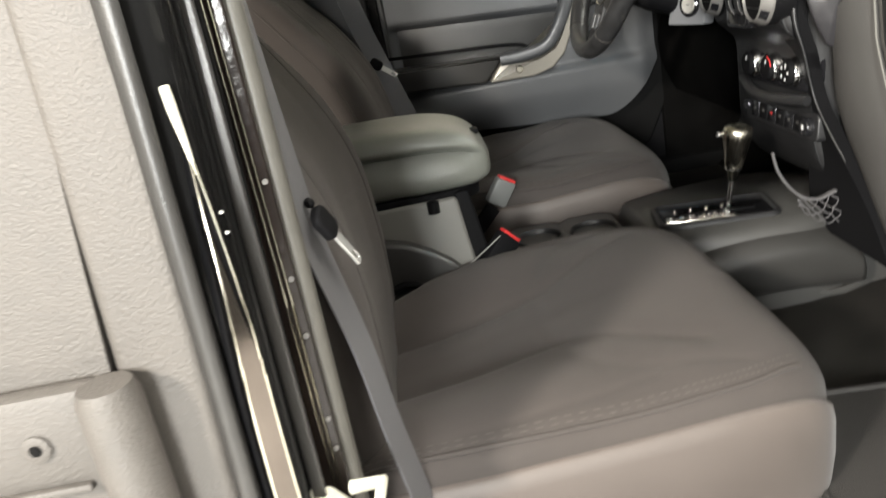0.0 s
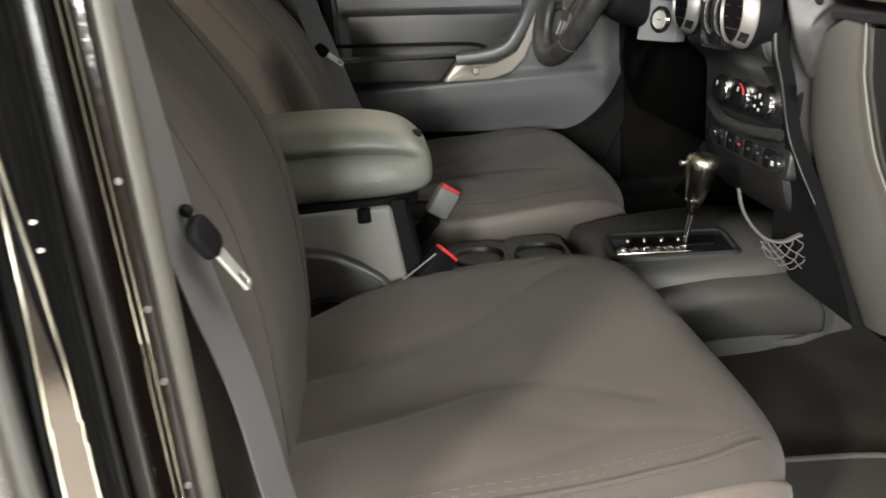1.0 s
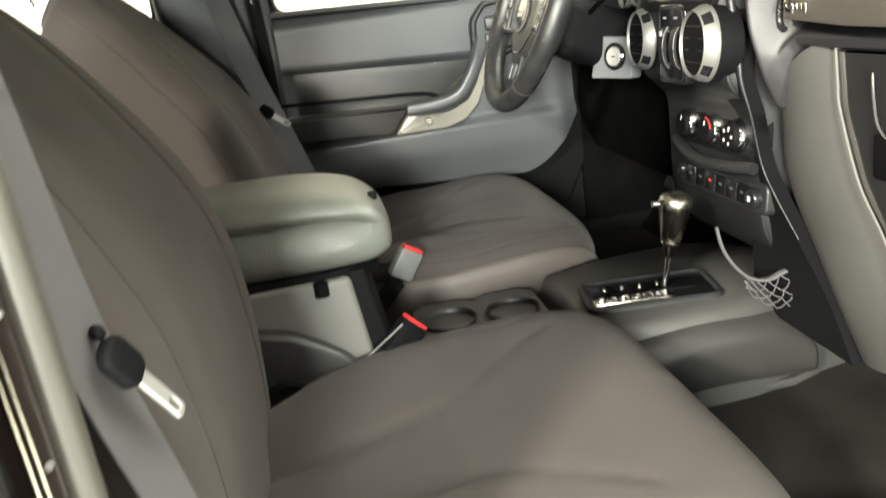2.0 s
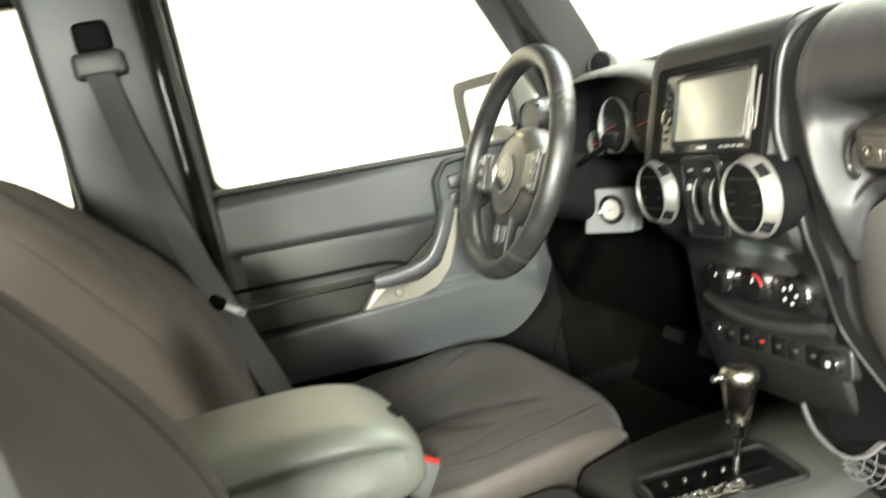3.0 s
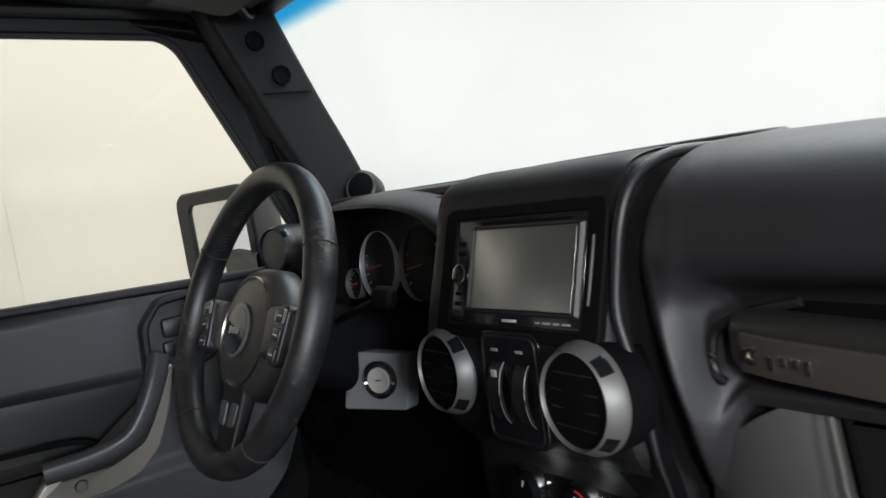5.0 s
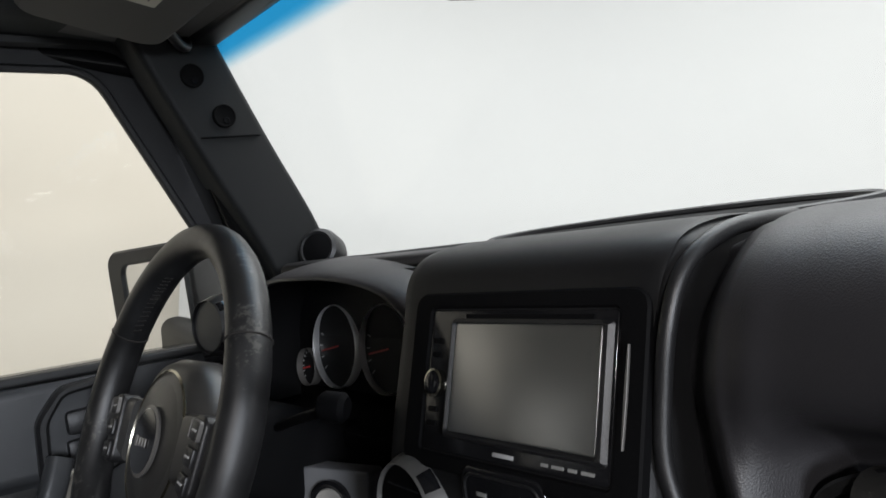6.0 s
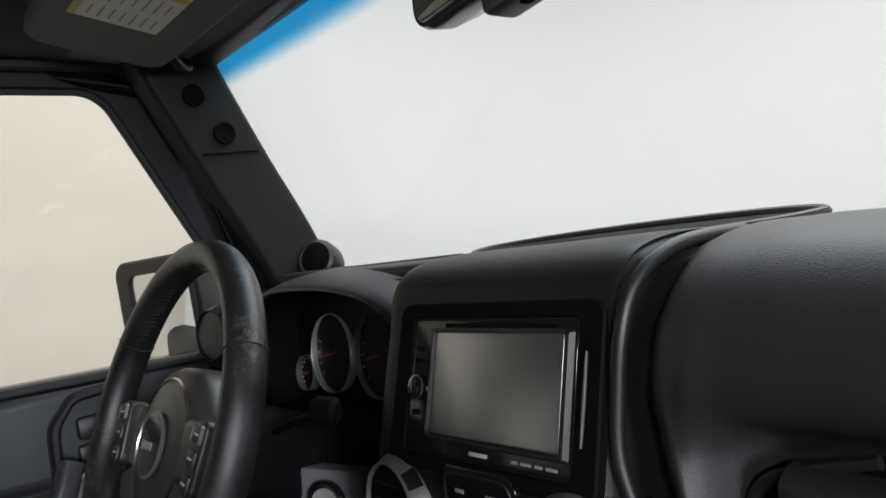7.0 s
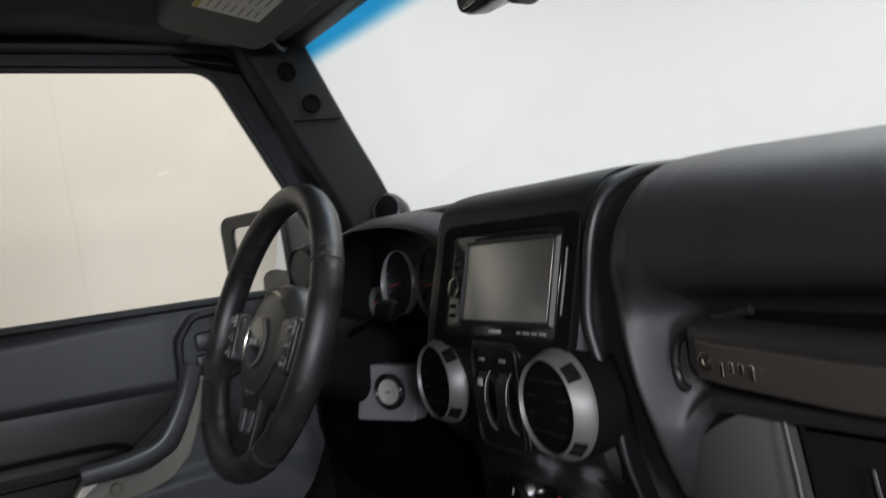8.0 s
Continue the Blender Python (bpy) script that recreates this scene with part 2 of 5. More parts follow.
def spline(pts, n=8, closed=False):
    """Catmull-Rom through the points, n steps a stretch."""
    p = [Vector(q) for q in pts]
    out, k = [], len(p)
    for i in range(k if closed else k - 1):
        if closed:
            a, b, c, d = p[i - 1], p[i], p[(i + 1) % k], p[(i + 2) % k]
        else:
            a, b, c, d = p[max(i - 1, 0)], p[i], p[i + 1], p[min(i + 2, k - 1)]
        for s in range(n):
            t = s / n
            out.append(0.5 * ((2 * b) + (c - a) * t + (2 * a - 5 * b + 4 * c - d) * t * t + (3 * b - a - 3 * c + d) * t ** 3))
    if not closed:
        out.append(p[-1])
    return out


def sweep(pts, prof, closed=False, up=(0, 0, 1), caps=True):
    """Sweeps a profile of (side, up) offsets along a line. prof: a list, or a function of the share of the way."""
    p = [Vector(q) for q in pts]
    rings, k = [], len(p)
    for i in range(k):
        if closed:
            d = p[(i + 1) % k] - p[i - 1]
        else:
            d = p[min(i + 1, k - 1)] - p[max(i - 1, 0)]
        d.normalize()
        side = d.cross(Vector(up))
        side = side.normalized() if side.length > 1e-4 else Vector((1, 0, 0))
        u = side.cross(d)
        pr = prof(i / (k - 1)) if callable(prof) else prof
        rings.append([p[i] + side * a + u * b for a, b in pr])
    return loft(rings, True, caps, closed)


def circle(r, n=10, sx=1.0):
    return [(sx * r * math.cos(2 * math.pi * i / n), r * math.sin(2 * math.pi * i / n)) for i in range(n)]


def tube(pts, r, n=8, closed=False, up=(0, 0, 1)):
    return sweep(pts, circle(r, n), closed, up)


def lathe(profile, n=32, m=None):
    """Turns (radius, height) round local z."""
    rings = [[(r * math.cos(2 * math.pi * i / n), r * math.sin(2 * math.pi * i / n), h) for i in range(n)] for r, h in profile]
    bm = loft(rings)
    if m:
        bm.transform(m)
    return bm


def rrect(w, h, r, n=5, cx=0.0, cy=0.0):
    out = []
    for qx, qy, a in ((1, 1, 0), (-1, 1, 90), (-1, -1, 180), (1, -1, 270)):
        for i in range(n + 1):
            t = radians(a + 90 * i / n)
            out.append((cx + qx * (w / 2 - r) + r * math.cos(t), cy + qy * (h / 2 - r) + r * math.sin(t)))
    return out


def rounded(poly, r=0.01, n=4):
    """Rounds the corners of a polygon."""
    p, out = [Vector((*q, 0)) for q in poly], []
    for i, b in enumerate(p):
        a, c = p[i - 1], p[(i + 1) % len(p)]
        k = min(r, (a - b).length * 0.45, (c - b).length * 0.45)
        s, e = b + (a - b).normalized() * k, b + (c - b).normalized() * k
        for j in range(n + 1):
            t = j / n
            q = (1 - t) ** 2 * s + 2 * t * (1 - t) * b + t * t * e
            out.append((q.x, q.y))
    return out


def inset(poly, d):
    """Moves each point of an outline (counter-clockwise) inwards by about d."""
    out, k = [], len(poly)
    for i in range(k):
        a, c = Vector(poly[i - 1]), Vector(poly[(i + 1) % k])
        t = (c - a)
        t = t.normalized() if t.length > 1e-9 else Vector((1, 0))
        out.append((poly[i][0] - t.y * d, poly[i][1] + t.x * d))
    return out


def slab(poly, z0, z1, m=None, bev=0.003):
    """An outline raised from z0 to z1, its front edge rounded."""
    rings = [[(x, y, z0) for x, y in poly]]
    sgn = 1 if z1 > z0 else -1
    for f in (0.0, 0.3, 0.7, 1.0):
        d = bev * (1 - math.cos(f * math.pi / 2))
        rings.append([(x, y, z1 - sgn * bev * (1 - math.sin(f * math.pi / 2))) for x, y in inset(poly, d)])
    bm = loft(rings)
    if m:
        bm.transform(m)
    return bm


def ring_frame(outer, inner, z0, z1, m=None, bev=0.002):
    """A frame between two outlines with as many points each."""
    o2, i2 = inset(outer, bev), inset(inner, -bev)
    rings = [[(x, y, z0) for x, y in outer], [(x, y, z1 - bev) for x, y in outer], [(x, y, z1) for x, y in o2],
             [(x, y, z1) for x, y in i2], [(x, y, z1 - bev) for x, y in inner], [(x, y, z0) for x, y in inner]]
    bm = loft(rings, True, False, True)
    if m:
        bm.transform(m)
    return bm


def sheet(f, nu, nv, thick):
    """A curved panel: f(u, v) gives a point, thick the offset of its back."""
    t = Vector(thick)
    front = [[Vector(f(i / nu, j / nv)) for j in range(nv + 1)] for i in range(nu + 1)]
    rings = [row + [p + t for p in reversed(row)] for row in front]
    return loft(rings)


def letters(text, size, m, depth=0.0006):
    """Raised lettering, centred, in the built-in font, as a bmesh."""
    cu = bpy.data.curves.new("letters", "FONT")
    cu.body, cu.size, cu.extrude, cu.align_x, cu.align_y = text, size, depth, "CENTER", "CENTER"
    cu.resolution_u = 3
    ob = bpy.data.objects.new("letters", cu)
    me = ob.to_mesh()
    bm = bmesh.new()
    bm.from_mesh(me)
    ob.to_mesh_clear()
    bpy.data.objects.remove(ob)
    bpy.data.curves.remove(cu)
    bm.transform(m)
    return bm


def screws(m, r=0.004):
    return lathe([(r * 0.5, -0.003), (r, -0.003), (r, 0.0008), (r * 0.8, 0.0016), (r * 0.45, 0.0016), (r * 0.4, 0.0004), (0.0004, 0.0004)], 14, m)

# ---- the booth ----
def setting(name, bm, mat, label):
    return tagged(part(name, bm, mat), label, name.split("_")[0], kind="structure")


setting("floor", box((0, 0, -0.05), (11, 9.6, 0.1), 0), BOOTH_FLOOR, "smooth grey floor of the photo booth")
plan = [(x, y) for x, y in rrect(10.4, 8.3, 2.2, 12, 0, -0.6)]
plan = [p for p in plan[:26]]
setting("wall_round_booth", loft([[(x, y, 0), (x, y, 3.8), (x * 1.02, y + 0.1, 3.8), (x * 1.02, y + 0.1, 0)] for x, y in [(5.2, -4.7)] + plan + [(-5.2, -4.7)]]), WALL, "white seamless booth wall with rounded corners")
setting("wall_curtain", sheet(lambda u, v: (-5.3 + 10.6 * u, -4.72 + 0.04 * math.sin(u * 160), 3.8 * v), 320, 1, (0, -0.06, 0)), CURTAIN, "dark grey curtain that closes the booth")
panel_wall = setting("wall_panels", box((-1.86, 3.25, 1.9), (6.28, 0.06, 3.78), 0.004), PANELS, "beige panelled booth wall beside the driver")
for x in (-3.6, -2.4, -1.2, 0.02):
    part("panel_joint", box((x, 3.2195, 1.9), (0.003, 0.002, 3.6), 0.0005), PANELS, panel_wall)
setting("ceiling", box((0, 0, 3.85), (11, 9.6, 0.1), 0), WALL, "plain white booth ceiling")

# ---- car body ----
body = thing("car_body", (0, 0, 0.6), "off-road car body shell with black painted door jambs", "car body")
part("floor_pan", box((-0.55, 0, 0.585), (2.2, 1.44, 0.07), 0.01), FLOOR_CARPET, body, "dark carpeted cabin floor")
part("firewall", sheet(lambda u, v: (0.16 + 0.30 * min(1, v * 2.2), -0.70 + 1.40 * u, 0.60 + 0.62 * v), 4, 12, (0.05, 0, 0)), FOOTWELL_SHADE, body, "carpeted footwell wall darkened for shade")
part("cowl", box((0.40, 0, 1.19), (0.22, 1.34, 0.06), 0.015), DARK, body, "black plastic windscreen cowl")
hood = part("hood", sheet(lambda u, v: (0.44 + 1.05 * u, -0.62 + 1.24 * v, 1.258 - 0.122 * u - 0.012 * u * u - 0.05 * (2 * v - 1) ** 4), 6, 12, (0, 0, -0.03)), COATING, body, "textured greige bonnet")
for y in (0.235, 0.045, -0.165):
    part("washer_nozzle", lathe([(0.006, 0), (0.006, 0.006), (0.003, 0.008), (0.003, 0.014), (0.006, 0.015), (0.006, 0.018), (0.001, 0.019)], 12, pose(0.56, y, 1.238)), DARK, hood, "black washer nozzle")
for sy in (1, -1):
    part("sill", box((-0.55, sy * 0.73, 0.58), (2.3, 0.10, 0.16), 0.02), PAINT, body, "gloss black door sill")
    part("frame_rail", box((-0.25, sy * 0.42, 0.49), (2.9, 0.08, 0.12), 0.01), DARK, body)
part("rear_wall", box((-1.66, 0, 1.15), (0.06, 1.44, 1.15), 0.01), PADDING, body, "dark rear closing panel")
for sy in (1, -1):
    part("cowl_side", box((0.33, sy * 0.735, 0.90), (0.54, 0.05, 0.66), 0.01) if sy > 0 else box((0.40, sy * 0.715, 0.90), (0.36, 0.05, 0.66), 0.01), FOOTWELL_SHADE, body, "footwell side panel darkened for shade")
part("sill_trim", box((-0.55, 0.735, 0.70), (2.1, 0.03, 0.22), 0.008), DARK, body, "black sill trim")
part("lower_quarter", box((-1.15, 0.735, 0.93), (0.98, 0.05, 0.60), 0.01), DOORSKIN, body, "dark trim below the rear side window")
part("window_header", box((-1.17, 0.70, 1.70), (1.0, 0.05, 0.12), 0.01), PADDING, body)

# pillars between front and rear doors, driver's side
part("pillar_trim", sweep([(-0.722, 0.70, 0.62), (-0.722, 0.70, 1.2), (-0.735, 0.685, 1.72)], rrect(0.085, 0.196, 0.02), up=(1, 0, 0)), PLASTIC, body, "black pillar trim")
part("door_seal", tube([(-0.608, 0.665, 0.75), (-0.605, 0.665, 1.2), (-0.61, 0.66, 1.66)], 0.011), RUBBER, body, "black rubber door seal")
part("jamb_edge", sweep([(-0.622, 0.652, 0.8), (-0.62, 0.652, 1.2), (-0.626, 0.648, 1.66)], rrect(0.01, 0.022, 0.003), up=(1, 0, 0)), PAINT, body, "gloss black jamb edge")
part("rear_door_edge", sweep([(-0.826, 0.70, 0.75), (-0.824, 0.70, 1.24), (-0.80, 0.69, 1.66)], rrect(0.03, 0.02, 0.006), up=(1, 0, 0)), GLOSS, body, "gloss black rear door frame edge")

# passenger-side pillar with its open door jamb
pillar = part("side_pillar", sweep([(-0.756, -0.735, 0.56), (-0.742, -0.735, 1.34), (-0.748, -0.720, 1.72)], rrect(0.085, 0.090, 0.022), up=(1, 0, 0)), PAINT, body, "gloss black door pillar")
part("outer_skin", sweep([(-0.772, -0.777, 0.52), (-0.763, -0.777, 0.90), (-0.748, -0.777, 1.2), (-0.740, -0.760, 1.72)], [(a, b - 0.006) for a, b in rrect(0.030, 0.060, 0.010)], up=(1, 0, 0)), COATING, pillar, "textured greige pillar skin")
# two painted edges, their highlights laid as satin tubes, that meet in a drip of seam sealer, a metal strip tapered
# like a reflection between them, then a satin band
edge_a = [(-0.716, -0.793, 0.55), (-0.7125, -0.794, 0.90), (-0.7088, -0.795, 1.0), (-0.7070, -0.791, 1.05), (-0.7070, -0.784, 1.11), (-0.7060, -0.780, 1.147)]
edge_b = [(-0.7005, -0.787, 0.55), (-0.6985, -0.787, 0.90), (-0.6972, -0.787, 1.0), (-0.6985, -0.785, 1.05), (-0.7015, -0.783, 1.10), (-0.7057, -0.7797, 1.147)]
part("gap_strip", sweep([(-0.803, -0.772, 1.065), (-0.790, -0.770, 1.2), (-0.785, -0.756, 1.40)], rrect(0.010, 0.030, 0.003), up=(1, 0, 0)), COATING, pillar, "coated strip in the door gap")
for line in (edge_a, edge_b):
    part("bead_edge", tube(spline(line, 5), 0.0010, 6), SATIN, pillar, "satin line for the highlight on a painted edge")
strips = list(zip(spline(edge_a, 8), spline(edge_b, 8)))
# the strip narrows upwards, where the reflection in the paint fades out
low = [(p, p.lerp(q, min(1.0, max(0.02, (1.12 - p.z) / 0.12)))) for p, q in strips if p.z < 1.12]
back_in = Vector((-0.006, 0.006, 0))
part("jamb_strip", loft([[p + back_in, p, q, q + back_in] for p, q in low]), GLEAM, pillar, "metal strip for the reflection in the jamb paint", 60)
part("jamb_corner", loft([[p + 2 * back_in, p + 0.3 * back_in, q + 0.3 * back_in, q + 2 * back_in] for p, q in strips]), DARK, pillar, "black paint behind the jamb strip", 60)
for z in (1.103, 1.089):
    part("paint_burr", lathe([(0.0007, -0.001), (0.0016, 0.0), (0.0007, 0.0022)], 8, basis((-0.6975, -0.780, z), (0, 1, 0), (0, 0, 1))), PALE, pillar, "tiny bright burr")
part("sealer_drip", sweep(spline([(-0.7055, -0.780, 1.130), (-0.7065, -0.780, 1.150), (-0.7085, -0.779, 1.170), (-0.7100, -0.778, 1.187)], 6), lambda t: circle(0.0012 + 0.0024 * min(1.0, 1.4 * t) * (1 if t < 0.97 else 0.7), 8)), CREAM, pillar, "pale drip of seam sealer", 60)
# the wide bead is charcoal: shade on the coated edge put into its colour
for x, y, r in ((-0.724, -0.787, 0.008), (-0.698, -0.742, 0.004), (-0.691, -0.720, 0.005)):
    part("jamb_bead", tube([(x - 0.014, y, 0.55), (x, y, 1.34), (x - 0.006, y + 0.012, 1.70)], r, 10), CONSOLE_WING if r > 0.006 else PAINT, pillar, "painted jamb bead, the wide one toned for shade")
part("satin_band", sweep([(-0.699, -0.735, 0.55), (-0.695, -0.731, 1.20), (-0.699, -0.722, 1.70)], rrect(0.005, 0.011, 0.002), up=(1, 0, 0)), CONSOLE_WING, pillar, "dark satin band of the jamb")
part("weld_flange", sweep([(-0.690, -0.699, 0.55), (-0.690, -0.698, 1.20), (-0.696, -0.688, 1.70)], rrect(0.004, 0.024, 0.0015), up=(1, 0, 0)), RIPPLED, pillar, "rippled black weld flange")
# satin tubes stand for the highlights along the black flange
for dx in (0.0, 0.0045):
    part("flange_edge", tube([(-0.6905 + dx, -0.7022, 0.55), (-0.6900 + dx, -0.7022, 1.0), (-0.6920 + dx, -0.7005, 1.20), (-0.698 + dx, -0.6905, 1.70)], 0.0009, 6), SATIN, pillar, "satin line for the highlight on the flange")
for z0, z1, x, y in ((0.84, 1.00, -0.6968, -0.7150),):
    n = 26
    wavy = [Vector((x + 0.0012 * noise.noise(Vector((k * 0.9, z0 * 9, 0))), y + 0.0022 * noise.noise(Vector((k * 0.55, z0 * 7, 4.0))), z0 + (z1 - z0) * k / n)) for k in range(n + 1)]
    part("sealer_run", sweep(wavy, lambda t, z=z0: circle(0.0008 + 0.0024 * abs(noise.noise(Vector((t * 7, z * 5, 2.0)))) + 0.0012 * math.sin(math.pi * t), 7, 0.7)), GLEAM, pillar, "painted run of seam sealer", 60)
part("pillar_seal", sweep([(-0.680, -0.682, 0.55), (-0.678, -0.682, 1.20), (-0.686, -0.671, 1.70)], rrect(0.020, 0.020, 0.008), up=(1, 0, 0)), SEAL, pillar, "grey rubber door seal")
part("inner_trim", sweep([(-0.714, -0.662, 0.60), (-0.714, -0.662, 1.34), (-0.718, -0.65, 1.70)], rrect(0.055, 0.05, 0.015), up=(1, 0, 0)), CONSOLE, pillar, "grey pillar trim")
for z, y in ((0.866, -0.7015), (0.895, -0.7015), (0.972, -0.7015), (1.021, -0.701), (1.10, -0.7005)):
    part("trim_clip", screws(basis((-0.6815, y, z), (1, 0, 0), (0, 0, 1)), 0.0022), SILVER, pillar, "small bright trim clip")
st = part("striker", loft([[(x, y, z) for x, y in rrect(0.05 * f, 0.045 * f, 0.012 * f, cx=-0.70, cy=-0.735)] for z, f in ((0.80, 1), (0.825, 1), (0.845, 0.55))]), CREAM, pillar, "cream nylon latch block")
part("striker_loop", tube([(-0.675, -0.745, 0.835), (-0.65, -0.75, 0.838), (-0.648, -0.72, 0.838), (-0.675, -0.715, 0.835)], 0.006, 8), CREAM, st)

# rear door on the passenger side, closed
rdoor = thing("rear_side_door", (-1.2, -0.78, 0.55), "closed rear car door with textured greige coating and exposed hinge", "car door")
part("skin", sheet(lambda u, v: (-1.62 + (0.812 + 0.065 * (v - 0.45)) * u, -0.785 - 0.008 * math.sin(math.pi * v), 0.50 + 0.79 * v), 6, 8, (0, 0.05, 0)), COATING, rdoor)
part("window_frame", ring_frame(rrect(0.81, 0.42, 0.05, cx=-1.215, cy=1.50), rrect(0.72, 0.34, 0.04, cx=-1.215, cy=1.50), 0, 0.03, basis((0, -0.745, 0), (1, 0, 0), (0, 0, 1))), PAINT, rdoor, "black window frame")
part("window_pane", box((-1.215, -0.757, 1.50), (0.74, 0.005, 0.36), 0), GLASS, rdoor, "clear side window").visible_shadow = False
hinge = part("hinge", join(box((-0.895, -0.802, 0.975), (0.19, 0.022, 0.080), 0.008), box((-0.885, -0.815, 0.945), (0.13, 0.008, 0.006), 0.002)), COATING, rdoor, "textured greige strap hinge")
part("barrel", lathe([(0.006, 0.875), (0.021, 0.88), (0.021, 1.005), (0.018, 1.014), (0.006, 1.015)], 20, pose(-0.792, -0.812, 0)), COATING, hinge)
part("bolt", screws(basis((-0.848, -0.8145, 0.978), (1, 0, 0), (0, 0, 1)), 0.010), COATING, hinge, "coated torx bolt")
part("torx_socket", lathe([(0.004, 0.0), (0.004, 0.0012), (0.0005, 0.0014)], 6, basis((-0.848, -0.8158, 0.978), (1, 0, 0), (0, 0, 1))), HOLE, hinge, "dark torx socket")

# wheels
wheel = thing("wheel", (1.0, 0.66, 0.0), "off-road tyre on a black rim", "wheel", "car wheels")
WMX = pose(1.0, 0.66, 0.40, 90, 0, 0)
part("tyre", lathe([(0.22, -0.11), (0.33, -0.125), (0.385, -0.11), (0.40, -0.08), (0.40, 0.08), (0.385, 0.11), (0.33, 0.125), (0.22, 0.11)], 40, WMX), TYRE, wheel)
part("rim", lathe([(0.03, -0.09), (0.10, -0.07), (0.20, -0.06), (0.222, -0.10), (0.222, 0.10), (0.20, 0.06), (0.03, 0.05)], 32, WMX), GLOSS, wheel)
for x, y in ((1.0, -0.66), (-1.45, 0.66), (-1.45, -0.66)):
    copy_thing(wheel, pose(x, y, 0))
for x in (1.0, -1.45):
    part("axle", box((x, 0, 0.40), (0.08, 1.3, 0.08), 0.02), DARK, body)

# ---- roof ----
roof = thing("hard_top", (-0.75, 0, 1.70), "hard top with tan felt lining and black bars", "car roof")
part("roof_panel", box((-0.80, 0, 1.79), (1.78, 1.46, 0.05), 0.02), COATING, roof, "textured greige roof skin")
part("lining", sheet(lambda u, v: (-1.62 + 1.52 * u, -0.625 + 1.25 * v, 1.694 - 0.006 * abs(2 * v - 1) ** 4), 6, 8, (0, 0, 0.03)), HEADLINER, roof, "tan felt roof lining")
part("front_header", sheet(lambda u, v: (0.120 - 0.27 * v - 0.025 * (1 - v) * (2 * u - 1) ** 2 + 0.012 * v * (2 * u - 1) ** 2, -0.66 + 1.32 * u, 1.622 - 0.016 * (1 - v) * (2 * u - 1) ** 2 + 0.022 * v + 0.05 * max(0, v - 0.88) / 0.12), 10, 24, (0.0, 0, 0.03)), VISOR_CLOTH, roof, "dark grey front header lining")
part("windscreen_header", sweep([(0.112 - 0.030 * (k / 6) ** 2, 0.66 * k / 6, 1.645 - 0.022 * (k / 6) ** 2) for k in range(-6, 7)], rrect(0.05, 0.04, 0.012)), PLASTIC, roof, "black windscreen header")
for sy in (1, -1):
    part("side_rail", sweep([(-1.62, sy * 0.650, 1.70), (-0.6, sy * 0.650, 1.70), (-0.25, sy * 0.650, 1.69), (-0.12, sy * 0.652, 1.675), (0.02, sy * 0.652, 1.665)], rrect(0.13, 0.075, 0.03)), PADDING, roof, "black padded roof side bar")
    part("drip_rail", sweep([(-1.62, sy * 0.735, 1.70), (-0.1, sy * 0.73, 1.68), (0.08, sy * 0.70, 1.645)], rrect(0.05, 0.14, 0.015)), PAINT, roof)
part("cross_bar", sweep([(-0.70, -0.64, 1.70), (-0.70, 0.64, 1.70)], rrect(0.09, 0.075, 0.025)), PADDING, roof, "black padded cross bar")

# windscreen pillars and glass
for sy in (1, -1):
    p = part("windscreen_pillar", sweep(spline([(0.212, sy * 0.650, 1.20), (0.183, sy * 0.648, 1.32), (0.121, sy * 0.646, 1.455), (0.062, sy * 0.640, 1.585), (0.03, sy * 0.632, 1.66)], 5),
             lambda t: rrect(0.062, 0.094 + 0.016 * t, 0.011), up=(1, 0, 0)), PILLAR, body, "charcoal windscreen pillar cover")
    for x, z in ((0.064, 1.566), (0.100, 1.511)):
        mm = basis((x, sy * 0.6085, z), (0.9, 0, -0.38) if sy > 0 else (-0.9, 0, 0.38), (0.38, 0, 0.9))
        part("bolt_hole", lathe([(0.0160, -0.004), (0.0160, 0.0012), (0.0145, 0.0018), (0.0125, 0.0002), (0.001, 0.0)], 24, mm), HOLE, p, "recessed black bolt hole")
        part("bolt", lathe([(0.0050, -0.002), (0.0050, 0.0012), (0.004, 0.0018), (0.0005, 0.0012)], 12, mm @ pose(0.004, -0.005, -0.0008)), DARK, p)
    part("cover_joint", box((0.106, sy * 0.611, 1.483), (0.085, 0.004, 0.0022), 0.0008), DARK, p, "thin joint line")
    part("outer_frame", sweep([(0.200, sy * 0.680, 1.20), (0.062, sy * 0.680, 1.66)], rrect(0.07, 0.10, 0.012), up=(1, 0, 0)), PAINT, body, "gloss black windscreen frame")
shield = thing("windscreen", (0.26, 0, 1.22), "clear windscreen with a blue shade band", "windscreen")
part("glass", sheet(lambda u, v: (0.265 - 0.135 * v + 0.02 * (1 - (2 * u - 1) ** 2), -0.69 + 1.38 * u, 1.215 + 0.42 * v), 8, 6, (0.004, 0, 0)), SHIELD, shield).visible_shadow = False
part("gasket", tube([(0.262, -0.69, 1.22), (0.262, 0.69, 1.22), (0.13, 0.69, 1.632), (0.13, -0.69, 1.632)], 0.008, 8, True, (1, 0, 0)), RUBBER, shield, "black rubber gasket")
# ---- driver's door ----
door = thing("driver_door", (-0.3, 0.73, 0.62), "closed driver's car door with charcoal trim and clear window", "car door")
DM = door_m(0, 0.70, 0)
outline = rounded([(-0.655, 0.70), (0.02, 0.70), (0.10, 0.86), (0.10, 1.200), (-0.655, 1.232)], 0.02)
part("door_shell", slab(outline, -0.085, -0.012, DM, 0.01), PAINT, door, "black door shell")
